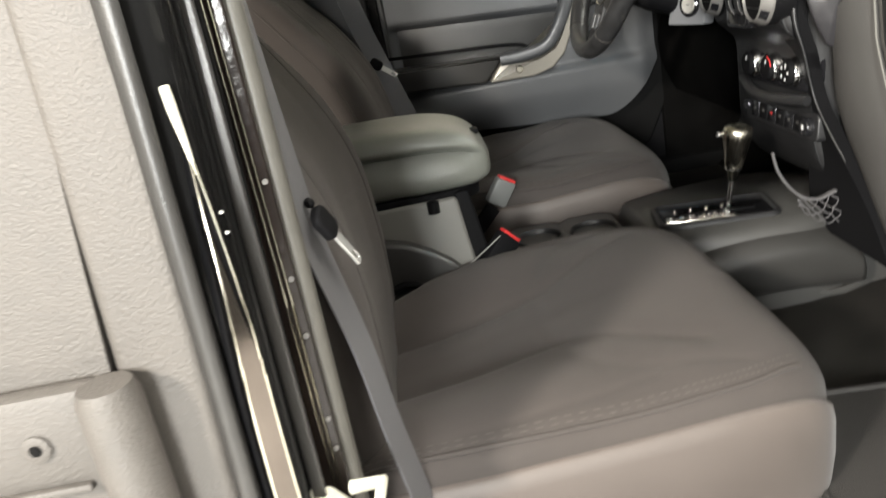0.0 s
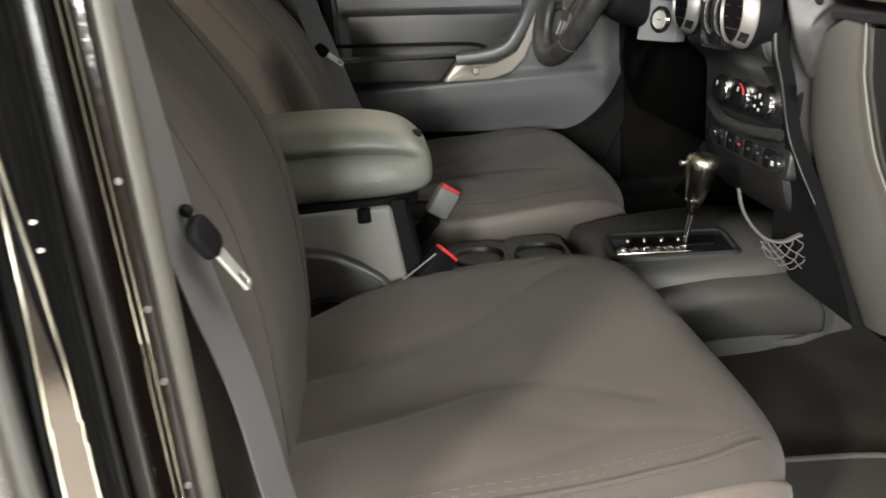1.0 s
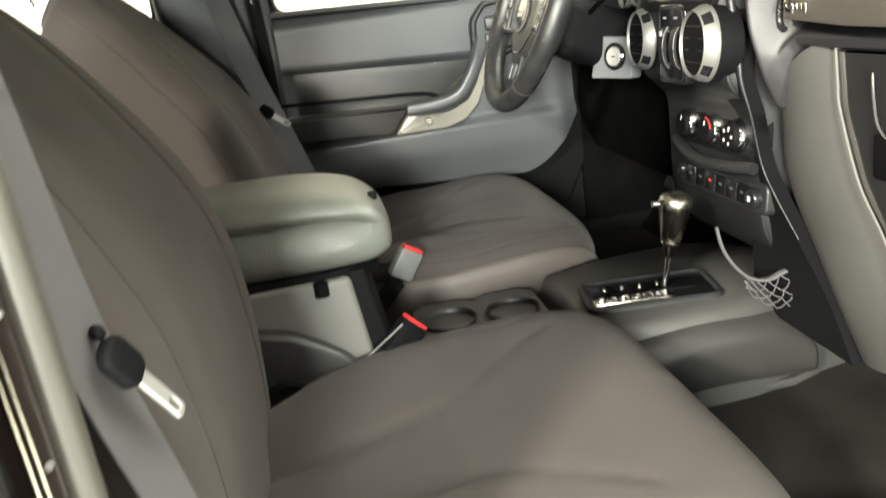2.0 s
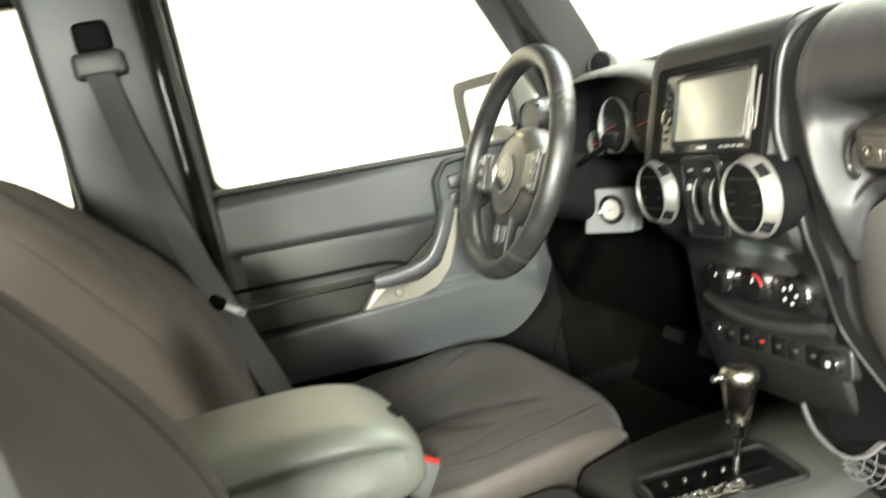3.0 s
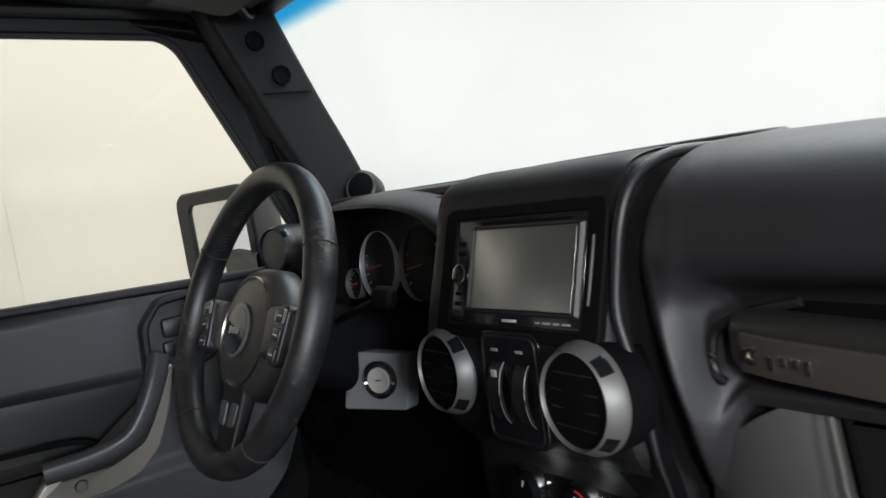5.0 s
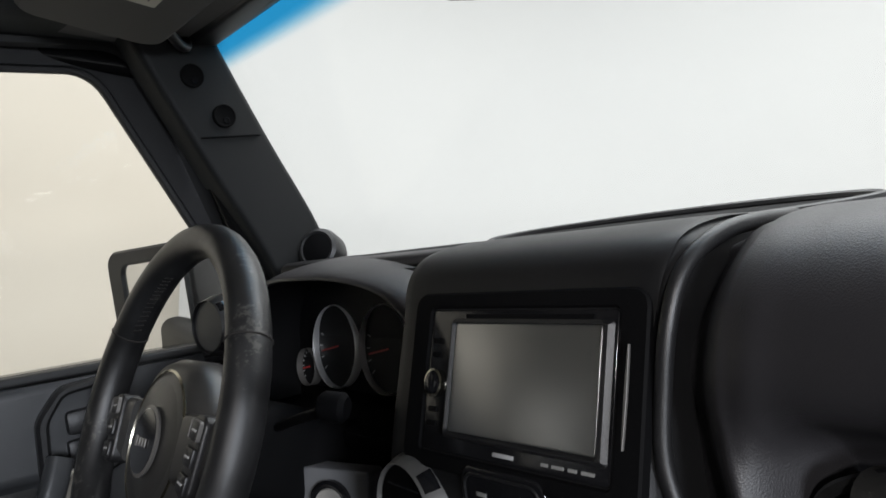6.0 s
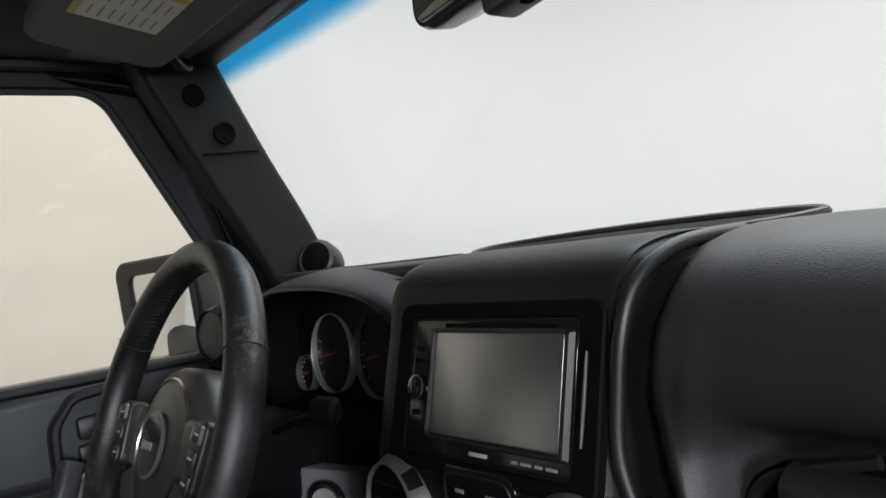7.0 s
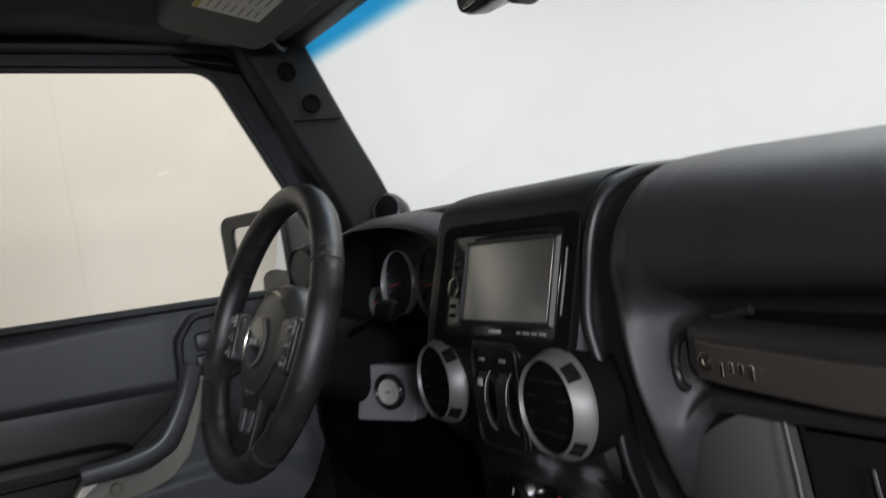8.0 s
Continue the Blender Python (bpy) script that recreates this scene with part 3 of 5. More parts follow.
# trim panel with a long recess: heights above the shell as a function of place
def door_relief(x, z):
    def ss(a, b, v):
        t = min(1, max(0, (v - a) / (b - a)))
        return t * t * (3 - 2 * t)
    top = 1.117 - 0.06 * (x + 0.586)
    rec = ss(0, 0.018, top - z) * ss(0, 0.03, x + 0.600) * ss(0, 0.03, -0.165 - x + 0.25 * (z - 1.05)) * ss(0, 0.015, z - 0.985)
    low = ss(0, 0.02, 0.955 - z)
    d = 0.036 - 0.022 * rec + 0.010 * low * ss(0, 0.1, z - 0.80)
    d -= 0.020 * ss(0.0, 0.03, z - 1.195)
    d -= 0.02 * ss(0.0, 0.05, x - 0.0)
    return d
def door_pt(u, v):
    x = -0.640 + 0.685 * u
    zb = 0.845 - 0.075 * (x + 0.60) if x < -0.10 else 0.8075 + 5.5 * (x + 0.10) ** 2
    z = zb + (1.2215 - 0.045 * max(0.0, x + 0.588) - zb) * v
    return (x, 0.70 - door_relief(x, z), z)
part("trim_panel", sheet(door_pt, 72, 60, (0, 0.03, 0)), DOORSKIN, door, "charcoal moulded trim panel", 60)
part("recess_insert", slab(rounded([(-0.598, 1.000), (-0.232, 0.996), (-0.187, 1.036), (-0.172, 1.090), (-0.598, 1.110)], 0.034, 8), 0.004, 0.0165, DM, 0.001), CONSOLE_WING, door, "darker insert in the trim recess")
part("sill_seal", sweep([(-0.65, 0.682, 1.231), (0.09, 0.682, 1.199)], rrect(0.022, 0.012, 0.004)), RUBBER, door, "black window sill seal")
pocket = part("map_pocket", slab(rounded([(-0.632, 0.964), (-0.386, 0.948), (-0.337, 1.003), (-0.632, 1.018)], 0.008), 0.0, 0.078, DM, 0.006), CONSOLE_WING, door, "charcoal map pocket front")
part("pocket_rim", sweep(spline([(-0.625, 0.650, 1.045), (-0.45, 0.650, 1.034), (-0.33, 0.650, 1.026), (-0.285, 0.650, 1.018), (-0.262, 0.652, 1.002)], 5), rrect(0.004, 0.008, 0.0015)), DARK, pocket)
# pull handle: a dark bow above a champagne cover
pull = part("pull_handle", sweep(spline([(-0.345, 0.628, 0.996), (-0.28, 0.622, 0.999), (-0.232, 0.618, 1.012), (-0.203, 0.618, 1.044), (-0.182, 0.622, 1.080), (-0.165, 0.632, 1.115)], 6), rrect(0.030, 0.026, 0.010), up=(0, -1, 0)), DOORSKIN, door, "charcoal pull handle")
part("pull_cover", slab(rounded([(-0.378, 0.947), (-0.268, 0.944), (-0.222, 0.956), (-0.190, 0.985), (-0.165, 1.040), (-0.150, 1.10), (-0.172, 1.10), (-0.192, 1.035), (-0.214, 1.002), (-0.258, 0.984), (-0.348, 0.986)], 0.008), 0.0, 0.080, DM, 0.005), CHAMPAGNE, pull, "champagne painted cover")
part("cover_plug", lathe([(0.009, -0.004), (0.009, 0.001), (0.007, 0.003), (0.001, 0.003)], 20, door_m(-0.304, 0.6195, 0.967)), SATIN, pull, "round satin metal plug")
latch = part("door_handle", ring_frame(rounded([(-0.186, 1.085), (-0.128, 1.072), (-0.070, 1.09), (-0.070, 1.20), (-0.150, 1.196), (-0.182, 1.160)], 0.012), rounded([(-0.172, 1.098), (-0.128, 1.088), (-0.082, 1.10), (-0.082, 1.188), (-0.146, 1.184), (-0.168, 1.155)], 0.009), 0.03, 0.052, DM, 0.004), PLASTIC, door, "black handle bezel")
part("handle_cup", box((-0.126, 1.138, 0.024), (0.10, 0.11, 0.012), 0.004, m=DM), DARK, latch)
part("lever", box((-0.120, 1.148, 0.040), (0.055, 0.030, 0.016), 0.006, m=DM), PLASTIC, latch, "black release lever")
part("lock_knob", box((-0.140, 1.115, 0.040), (0.020, 0.024, 0.014), 0.004, m=DM), PLASTIC, latch)
# window frame and glass
inner = rounded([(-0.588, 1.228), (0.150, 1.196), (-0.034, 1.596), (-0.588, 1.617)], 0.035, 6)
outer = rounded([(-0.632, 1.19), (0.235, 1.17), (0.015, 1.645), (-0.632, 1.665)], 0.045, 6)
part("window_frame", ring_frame(outer, inner, -0.026, -0.004, DM, 0.006), PLASTIC, door, "black window frame")
part("run_channel", tube([(x, 0.704, z) for x, z in inset(inner, 0.001)], 0.005, 6, True, (0, 1, 0)), RUBBER, door, "black glass run channel")
part("frame_seal", tube([(x, 0.690, z) for x, z in inset(outer, 0.018)], 0.008, 6, True, (0, 1, 0)), RUBBER, door, "black frame seal")
part("pane", slab(inset(inner, -0.01), -0.024, -0.020, DM, 0.0005), GLASS, door, "clear side window").visible_shadow = False

# side mirror outside the driver's window
sm = thing("side_mirror", (0.10, 0.80, 1.20), "black rectangular wing mirror beside the driver's window", "mirror")
MM = basis((0.092, 0.985, 1.262), (0.28, -0.96, 0), (0, 0, 1))
part("housing", loft([[MM @ Vector((x, y, z)) for x, y in rrect(0.225 * f, 0.195 * f, 0.03 * f)] for z, f in ((0.01, 1.0), (0.0, 1.0), (-0.05, 0.94), (-0.09, 0.75), (-0.105, 0.4))]), PLASTIC, sm, "black mirror housing")
part("rim", ring_frame(rrect(0.225, 0.195, 0.03), rrect(0.170, 0.152, 0.020, cx=0.016, cy=-0.006), 0.0, 0.016, MM, 0.004), PLASTIC, sm)
part("mirror_glass", slab(rrect(0.172, 0.154, 0.020, cx=0.016, cy=-0.006), 0.0095, 0.0115, MM, 0.0005), MIRROR, sm, "mirror glass")
part("arm", sweep([(0.105, 0.735, 1.165), (0.10, 0.82, 1.175), (0.10, 0.93, 1.20)], rrect(0.06, 0.07, 0.02), up=(0, 0, 1)), PLASTIC, sm)

# rear side window behind the driver
rq = thing("rear_side_window", (-1.2, 0.71, 1.25), "clear rear side window with a black frame", "window")
part("frame", ring_frame(rounded([(-1.64, 1.225), (-0.812, 1.225), (-0.792, 1.66), (-1.64, 1.66)], 0.03), rounded([(-1.60, 1.245), (-0.832, 1.245), (-0.812, 1.625), (-1.60, 1.625)], 0.03), -0.04, 0.0, DM, 0.005), GLOSS, rq)
part("pane", slab(rounded([(-1.61, 1.235), (-0.825, 1.235), (-0.80, 1.63), (-1.61, 1.63)], 0.03), -0.022, -0.018, DM, 0.0005), GLASS, rq).visible_shadow = False

# ---- dashboard ----
dash = thing("dashboard", (0.15, 0, 0.9), "black dashboard with round vents and a grab handle", "dashboard")


def lofted(stations, n=6, smooth_y=6):
    """Profiles (y, [(x, z), ...]) splined and lofted along y."""
    rings = [[(x, y, z) for x, _, z in [(p.x, 0, p.y) for p in spline([(a, b, 0) for a, b in prof], n)]] for y, prof in stations]
    cols = list(zip(*rings))
    fine = [spline(c, smooth_y) for c in cols]
    return loft([list(r) for r in zip(*fine)])


def pad_profile(dx=0.0, dz=0.0, rec=1.0):
    """rec: 0 beside the stack, where the pad runs down as a column; 1 where the handle's recess is cut in below it."""
    whole = [(-0.012, 1.190), (-0.0165, 1.160), (-0.018, 1.135), (-0.0155, 1.112), (-0.010, 1.088), (-0.002, 1.064), (0.009, 1.042), (0.020, 1.026), (0.05, 1.024)]
    cut = [(-0.002, 1.205), (0.032, 1.186), (0.048, 1.162), (0.050, 1.138), (0.038, 1.122), (0.022, 1.113), (0.022, 1.106), (0.028, 1.099), (0.05, 1.097)]
    return [(0.275, 1.14), (0.285, 1.255 + dz), (0.25, 1.280 + dz), (0.16, 1.296 + dz), (0.085, 1.300 + dz), (0.035 + dx, 1.288 + dz), (0.003 + dx, 1.260 + dz),
            (-0.010 + dx, 1.225)] + [(a + dx + (c - a) * rec, b + (d - b) * rec) for (a, b), (c, d) in zip(whole, cut)] + [(0.2, 1.06 - 0.02 * (1 - rec))]
pad = lofted([(-0.110, pad_profile(0.040, -0.020, 0)), (-0.134, pad_profile(0.030, -0.014, 0)), (-0.142, pad_profile(0.023, -0.009, 0)), (-0.148, pad_profile(0.015, -0.006, 0)), (-0.155, pad_profile(0.008, -0.004, 0)), (-0.163, pad_profile(0.003, -0.001, 0)),
              (-0.170, pad_profile(0.002, 0, 0.18)), (-0.181, pad_profile(0.000, 0, 0.60)), (-0.196, pad_profile(0.001, 0, 0.92)), (-0.22, pad_profile(0.001, 0, 1)), (-0.33, pad_profile(0, -0.004)), (-0.50, pad_profile(0, -0.010)), (-0.64, pad_profile(0.004, -0.012)), (-0.70, pad_profile(0.02, -0.016))])
# the pad's inner edge follows the stack's outline
for v in pad.verts:
    f = min(1.0, max(0.0, (v.co.y + 0.245) / 0.07))
    v.co.y += f * float(np.interp(v.co.z, [1.03, 1.06, 1.09, 1.116, 1.141, 1.182, 1.207, 1.258, 1.283], [-0.014, -0.017, -0.018, -0.015, -0.011, 0.0, 0.003, 0.000, -0.002]))
part("passenger_pad", pad, SOFT, dash, "black grained leather-look passenger pad", 60)
# driver's side top, over the instruments
top = [(0.275, 1.14), (0.285, 1.25), (0.25, 1.278), (0.18, 1.292), (0.135, 1.298), (0.114, 1.297), (0.107, 1.292), (0.106, 1.284), (0.14, 1.279), (0.20, 1.27)]
low = [(0.275, 1.14), (0.285, 1.25), (0.25, 1.270), (0.18, 1.275), (0.12, 1.272), (0.08, 1.262), (0.062, 1.250), (0.060, 1.238), (0.10, 1.23), (0.20, 1.22)]
part("driver_top", lofted([(0.115, top), (0.22, top), (0.37, top), (0.46, [(x, z - 0.003) for x, z in top]), (0.535, [(0.5 * (a + c), 0.5 * (b + d)) for (a, b), (c, d) in zip(top, low)]), (0.60, low), (0.665, low)]), SOFT, dash, "black dash top over the dials", 60)
# instrument hood: a dark arched tunnel round the dials under a rounded visor
arch_o = [(0.166, 1.12), (0.172, 1.19), (0.188, 1.235), (0.228, 1.264), (0.300, 1.279), (0.377, 1.283), (0.454, 1.281), (0.505, 1.262), (0.537, 1.223), (0.550, 1.16), (0.553, 1.12)]
arch_o = spline([(0, y, z) for y, z in arch_o], 4)
def arch(x, f, dz=0.0):
    return [Vector((x, 0.366 + (p.y - 0.366) * f, 1.20 + (p.z - 1.20) * f + dz)) for p in arch_o]
part("instrument_hood", loft([arch(0.16, 0.93), arch(0.070, 0.965), arch(0.058, 0.985), arch(0.054, 1.0)], False, False), DARK, dash, "black instrument hood", 60)
part("hood_visor", loft([arch(0.054, 1.0), arch(0.050, 1.015), arch(0.050, 1.035), arch(0.055, 1.07), arch(0.064, 1.105), arch(0.078, 1.14), arch(0.100, 1.175), arch(0.140, 1.205)], False, False), SOFT, dash, "rounded black visor over the dials", 60)
face_out = [Vector((0.100, min(0.668, max(0.106, 0.366 + (p.y - 0.366) * 1.6)), min(1.282, 1.20 + (p.z - 1.20) * 1.5))) for p in arch_o]
part("hood_face", loft([arch(0.088, 1.10), arch(0.094, 1.16), face_out, [p + Vector((0.05, 0, 0)) for p in face_out]], False, False), DARK, dash, "black dash face round the dials", 60)
cluster = part("instrument_panel", box((0.135, 0.366, 1.20), (0.03, 0.40, 0.20), 0.01), DIAL, dash, "dark instrument panel")
for y, z, r in ((0.433, 1.194, 0.050), (0.325, 1.194, 0.050), (0.512, 1.165, 0.024), (0.225, 1.165, 0.024)):
    mm = face_m(0.119, y, z, 8)
    g = part("gauge", lathe([(r * 0.99, -0.004), (r * 0.99, 0.0005), (0.001, 0.0008)], 40, mm), DIAL, cluster, "round black dial")
    part("gauge_ring", lathe([(r * 1.000, -0.003), (r * 1.012, 0.004), (r * 1.008, 0.0075), (r * 0.996, 0.0092), (r * 0.986, 0.0075), (r * 0.982, 0.004), (r * 0.986, -0.003)], 48, mm), RING if r > 0.03 else SILVER, g, "thin bright ring")
    ticks = [box((0.83 * r, 0, 0.0014), (0.13 * r, 0.0011, 0.0006), 0, m=mm @ pose(0, 0, 0, 0, 0, d)) for d in range(-40, 221, 20)]
    part("dial_marks", join(*ticks), WHITE_PRINT, g, "fine white dial marks")
    part("needle", box((r * 0.36, 0, 0.003), (r * 0.8, 0.0020, 0.001), 0, m=mm @ pose(0, 0, 0, 0, 0, 190)), NEEDLE, g, "red needle")
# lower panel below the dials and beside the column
part("knee_panel", sheet(lambda u, v: (0.085 - 0.05 * math.sin(math.pi * min(1, v * 1.1)) + 0.03 * v, 0.135 + 0.53 * u, 0.84 + 0.30 * v), 8, 12, (0.06, 0, 0)), FOOTWELL_SHADE, dash, "black knee panel darkened for shade")
part("cluster_shelf", box((0.085, 0.366, 1.118), (0.10, 0.40, 0.02), 0.006), DARK, dash)
# centre stack
def stack_x(z):
    """The stack's face, seen from the side."""
    pts = [(0.84, 0.03), (0.93, 0.018), (1.01, 0.012), (1.035, -0.006), (1.055, -0.020), (1.13, -0.030), (1.165, -0.0245), (1.25, 0.003), (1.268, 0.008)]
    return float(np.interp(z, [p[0] for p in pts], [p[1] for p in pts]))
def stack_prof(dx, dz=0.0):
    return [(0.29, 1.250 + dz), (0.24, 1.284 + dz), (0.16, 1.296 + dz), (0.085, 1.3025 + dz), (0.04, 1.299 + dz), (0.018 + dx, 1.287 + dz), (0.009 + dx, 1.270), (0.002 + dx, 1.245), (-0.0245 + dx, 1.165), (-0.030 + dx, 1.13),
            (-0.022 + dx, 1.06), (-0.002 + dx, 1.034), (0.014 + dx, 1.012), (0.016 + dx, 0.95), (0.020 + dx, 0.86), (0.06, 0.80), (0.12, 0.78)]
RIBY = ([0.70, 0.90, 0.95, 1.00, 1.06, 1.105, 1.145, 1.176, 1.21, 1.25, 1.285], [-0.146, -0.146, -0.146, -0.143, -0.142, -0.139, -0.128, -0.1225, -0.124, -0.129, -0.136])
stack = lofted([(0.130, stack_prof(0.016, -0.012)), (0.124, stack_prof(0.006, -0.004)), (0.112, stack_prof(0.0)), (0.0, stack_prof(0.0)), (-0.122, stack_prof(0.0)), (-0.133, stack_prof(0.004, -0.003)), (-0.139, stack_prof(0.013, -0.008))], 5, 4)
for v in stack.verts:
    if v.co.y < 0:
        v.co.y *= -(float(np.interp(v.co.z, *RIBY)) + 0.006) / 0.139
part("dash_centre", stack, STACK, dash, "black centre stack housing", 60)
rib = [(0.225, -0.142, 1.276), (0.16, -0.143, 1.29), (0.085, -0.142, 1.296), (0.046, -0.138, 1.292), (0.019, -0.133, 1.277), (0.004, -0.129, 1.249), (-0.003, -0.124, 1.210), (-0.008, -0.1225, 1.176), (-0.009, -0.129, 1.145), (-0.008, -0.139, 1.105), (-0.007, -0.142, 1.06), (0.004, -0.144, 1.015), (0.016, -0.146, 0.95), (0.022, -0.167, 0.91), (0.032, -0.2, 0.86), (0.042, -0.25, 0.79), (0.047, -0.29, 0.72)]
part("stack_rib", sweep(spline(rib[:-2], 6), lambda t: circle(float(np.interp(t, [0.0, 0.2, 0.62, 0.80, 1.0], [0.0062, 0.0052, 0.0052, 0.0016, 0.0012])), 14), up=(0, 1, 0)), PLASTIC, dash, "rounded black rib beside the stack", 60)
flange = [Vector(p) for p in spline(rib[8:], 6)]
part("stack_flange", loft([[p + Vector((-0.0015, 0.002, 0)), p + Vector((0.02, 0.002, 0)), Vector((stack_x(p.z) + 0.045, -0.09, p.z + 0.10 * max(0, -0.15 - p.y))), Vector((stack_x(p.z) + 0.004, -0.09, p.z + 0.10 * max(0, -0.15 - p.y)))] for p in flange]), DARK, dash, "black flange beside the heater panel", 60)
part("speaker_tray", slab([(0.10 * c, 0.34 * s) for c, s in ((math.cos(a), math.sin(a)) for a in [2 * math.pi * i / 40 for i in range(40)])], 0, 0.004, pose(0.17, 0.0, 1.2945) @ Matrix.Diagonal((0.55, 0.52, 1, 1)), 0.002), DARK, dash, "black grille cover on the dash top")
part("tray_lip", tube([(0.170 + 0.058 * math.cos(a), 0.180 * math.sin(a), 1.2975 + 0.0025 * math.cos(a)) for a in [2 * math.pi * i / 48 for i in range(48)]], 0.004, 8, True), PLASTIC, dash)
# radio
LEAN = 18.0
HU = face_m(-0.0105, -0.008, 1.2095, LEAN)
part("radio_surround", ring_frame(rrect(0.222, 0.128, 0.012), rrect(0.180, 0.104, 0.004), -0.006, 0.0022, HU, 0.0015), DARK, dash, "black radio surround")
radio = part("radio", slab(rrect(0.178, 0.102, 0.003), -0.03, 0.001, HU, 0.001), GLOSS, dash, "gloss black touch-screen radio")
part("screen_bezel", ring_frame(rrect(0.152, 0.086, 0.003, cx=0.011, cy=0.002), rrect(0.136, 0.076, 0.002, cx=0.009, cy=0.003), 0.0, 0.004, HU, 0.0035), PLASTIC, radio)
part("screen", slab(rrect(0.137, 0.077, 0.002, cx=0.009, cy=0.003), 0.0, 0.0018, HU, 0.0003), SCREEN, radio, "switched-off grey touch screen")
part("disc_slot", box((0.011, 0.0465, 0.0015), (0.12, 0.003, 0.001), 0, m=HU), DARK, radio)
part("volume_ring", lathe([(0.010, 0), (0.0105, 0.003), (0.0088, 0.0035), (0.0085, 0.001)], 28, HU @ pose(-0.079, -0.003, 0.001)), SATIN, radio, "thin silver volume ring")
part("volume_knob", lathe([(0.0083, 0), (0.0083, 0.004), (0.006, 0.005), (0.001, 0.005)], 24, HU @ pose(-0.079, -0.003, 0.001)), GLOSS, radio)
for y in (0.028, 0.018, -0.022, -0.032):
    part("side_button", box((-0.079, y, 0.0014), (0.010, 0.004, 0.001), 0.0004, m=HU), DARK, radio)
part("maker_mark", box((0.0, -0.0455, 0.0015), (0.020, 0.0028, 0.0006), 0.0002, m=HU), WHITE_PRINT, radio, "small pale maker's mark")
for x, w in ((0.038, 0.006), (0.049, 0.010), (0.061, 0.007), (0.073, 0.010)):
    part("small_mark", box((x, -0.0455, 0.0015), (w, 0.0020, 0.0005), 0, m=HU), INK, radio)
# a tapered silver sliver stands for the gleam beside the radio
part("trim_gleam", sweep(spline([(-0.006, -0.1085, 1.240), (-0.0155, -0.1085, 1.212), (-0.0250, -0.1085, 1.184)], 6), lambda t: rrect(0.0008 + 0.0013 * math.sin(math.pi * t), 0.002, 0.0004), up=(1, 0, 0)), SILVER, dash, "silver sliver for the gleam on the radio surround")

# vents
def vent(y, z, x=-0.030, r=0.0495, lean=4.0, turn=0.0, ring=SILVER):
    mm = face_m(x, y, z, lean, turn)
    v = part("air_vent", lathe([(r * 0.795, -0.03), (r * 0.795, 0.0130), (r * 0.77, 0.0142), (r * 0.3, 0.0152), (0.001, 0.0155)], 40, mm), DARK if ring is SILVER else DOORSKIN, dash, "round matt black vent flap" if ring is SILVER else "round charcoal vent flap")
    part("vent_ring", lathe([(r * 0.97, -0.03), (r * 0.985, 0.0), (r * 0.975, 0.0035), (r * 0.845, 0.0165), (r * 0.825, 0.0176), (r * 0.805, 0.0160), (r * 0.798, -0.01)], 56, mm), ring, v, "satin silver vent ring" if ring is SILVER else "black vent ring")
    part("vent_housing", lathe([(r * 1.00, -0.03), (r * 1.00, -0.003), (r * 0.99, -0.001), (r * 0.97, -0.004)], 48, mm), DARK if ring is SILVER else STACK, v, "black vent housing")
    for a in (45, 135, 225, 315):
        part("ring_inlay", sheet(lambda u, w, a=a: tuple(mm @ Vector((r * (0.862 + 0.104 * w) * math.cos(radians(a - 11 + 22 * u)), r * (0.862 + 0.104 * w) * math.sin(radians(a - 11 + 22 * u)), 0.0156 - 0.0104 * w))), 8, 2, tuple(mm.to_3x3() @ Vector((0, 0, -0.004)))), GLOSS, v, "gloss black inlay")
    for k in (-0.45, -0.15, 0.15, 0.45) if ring is SILVER else ():
        part("flap_line", box((0, r * k, 0.0142), (r * 1.18 * math.sqrt(1 - (k / 0.8) ** 2), 0.0014, 0.002), 0.0005, m=mm), PLASTIC, v)
vent(0.095, 1.110, -0.026, 0.047, turn=-5)
vent(-0.100, 1.108, -0.032, turn=-5)
vent(0.575, 1.236, 0.030, 0.040, 6, 12, PLASTIC)
# window switch panel between the vents
SP = face_m(-0.031, -0.008, 1.104, 2)
sw = part("switch_panel", slab(rrect(0.082, 0.108, 0.012), -0.02, 0.003, SP, 0.002), GLOSS, dash, "gloss black window switch panel")
part("panel_line", ring_frame(rrect(0.074, 0.100, 0.010), rrect(0.070, 0.096, 0.009), 0.0, 0.0042, SP, 0.0006), PLASTIC, sw)
for x in (-0.017, 0.017):
    part("rocker", sheet(lambda u, v, x=x: tuple(SP @ Vector((x - 0.008 + 0.016 * u, -0.032 + 0.056 * v, 0.003 + 0.009 * math.sin(math.pi * v) ** 0.6))), 4, 12, tuple(SP.to_3x3() @ Vector((0, 0, -0.004)))), PLASTIC, sw, "black rocker switch", 60)
    part("rocker_line", tube([SP @ Vector((x + 0.0095, -0.033 + 0.058 * k / 10, 0.003 + 0.010 * math.sin(math.pi * k / 10) ** 0.6)) for k in range(11)], 0.0006, 6), SILVER, sw)
    part("lock_mark", box((x - 0.002, 0.036, 0.0036), (0.010, 0.003, 0.0006), 0.0002, m=SP), INK, sw)
part("rocker_icon", box((-0.013, 0.016, 0.0125), (0.008, 0.007, 0.0006), 0.0002, m=SP), WHITE_PRINT, sw)
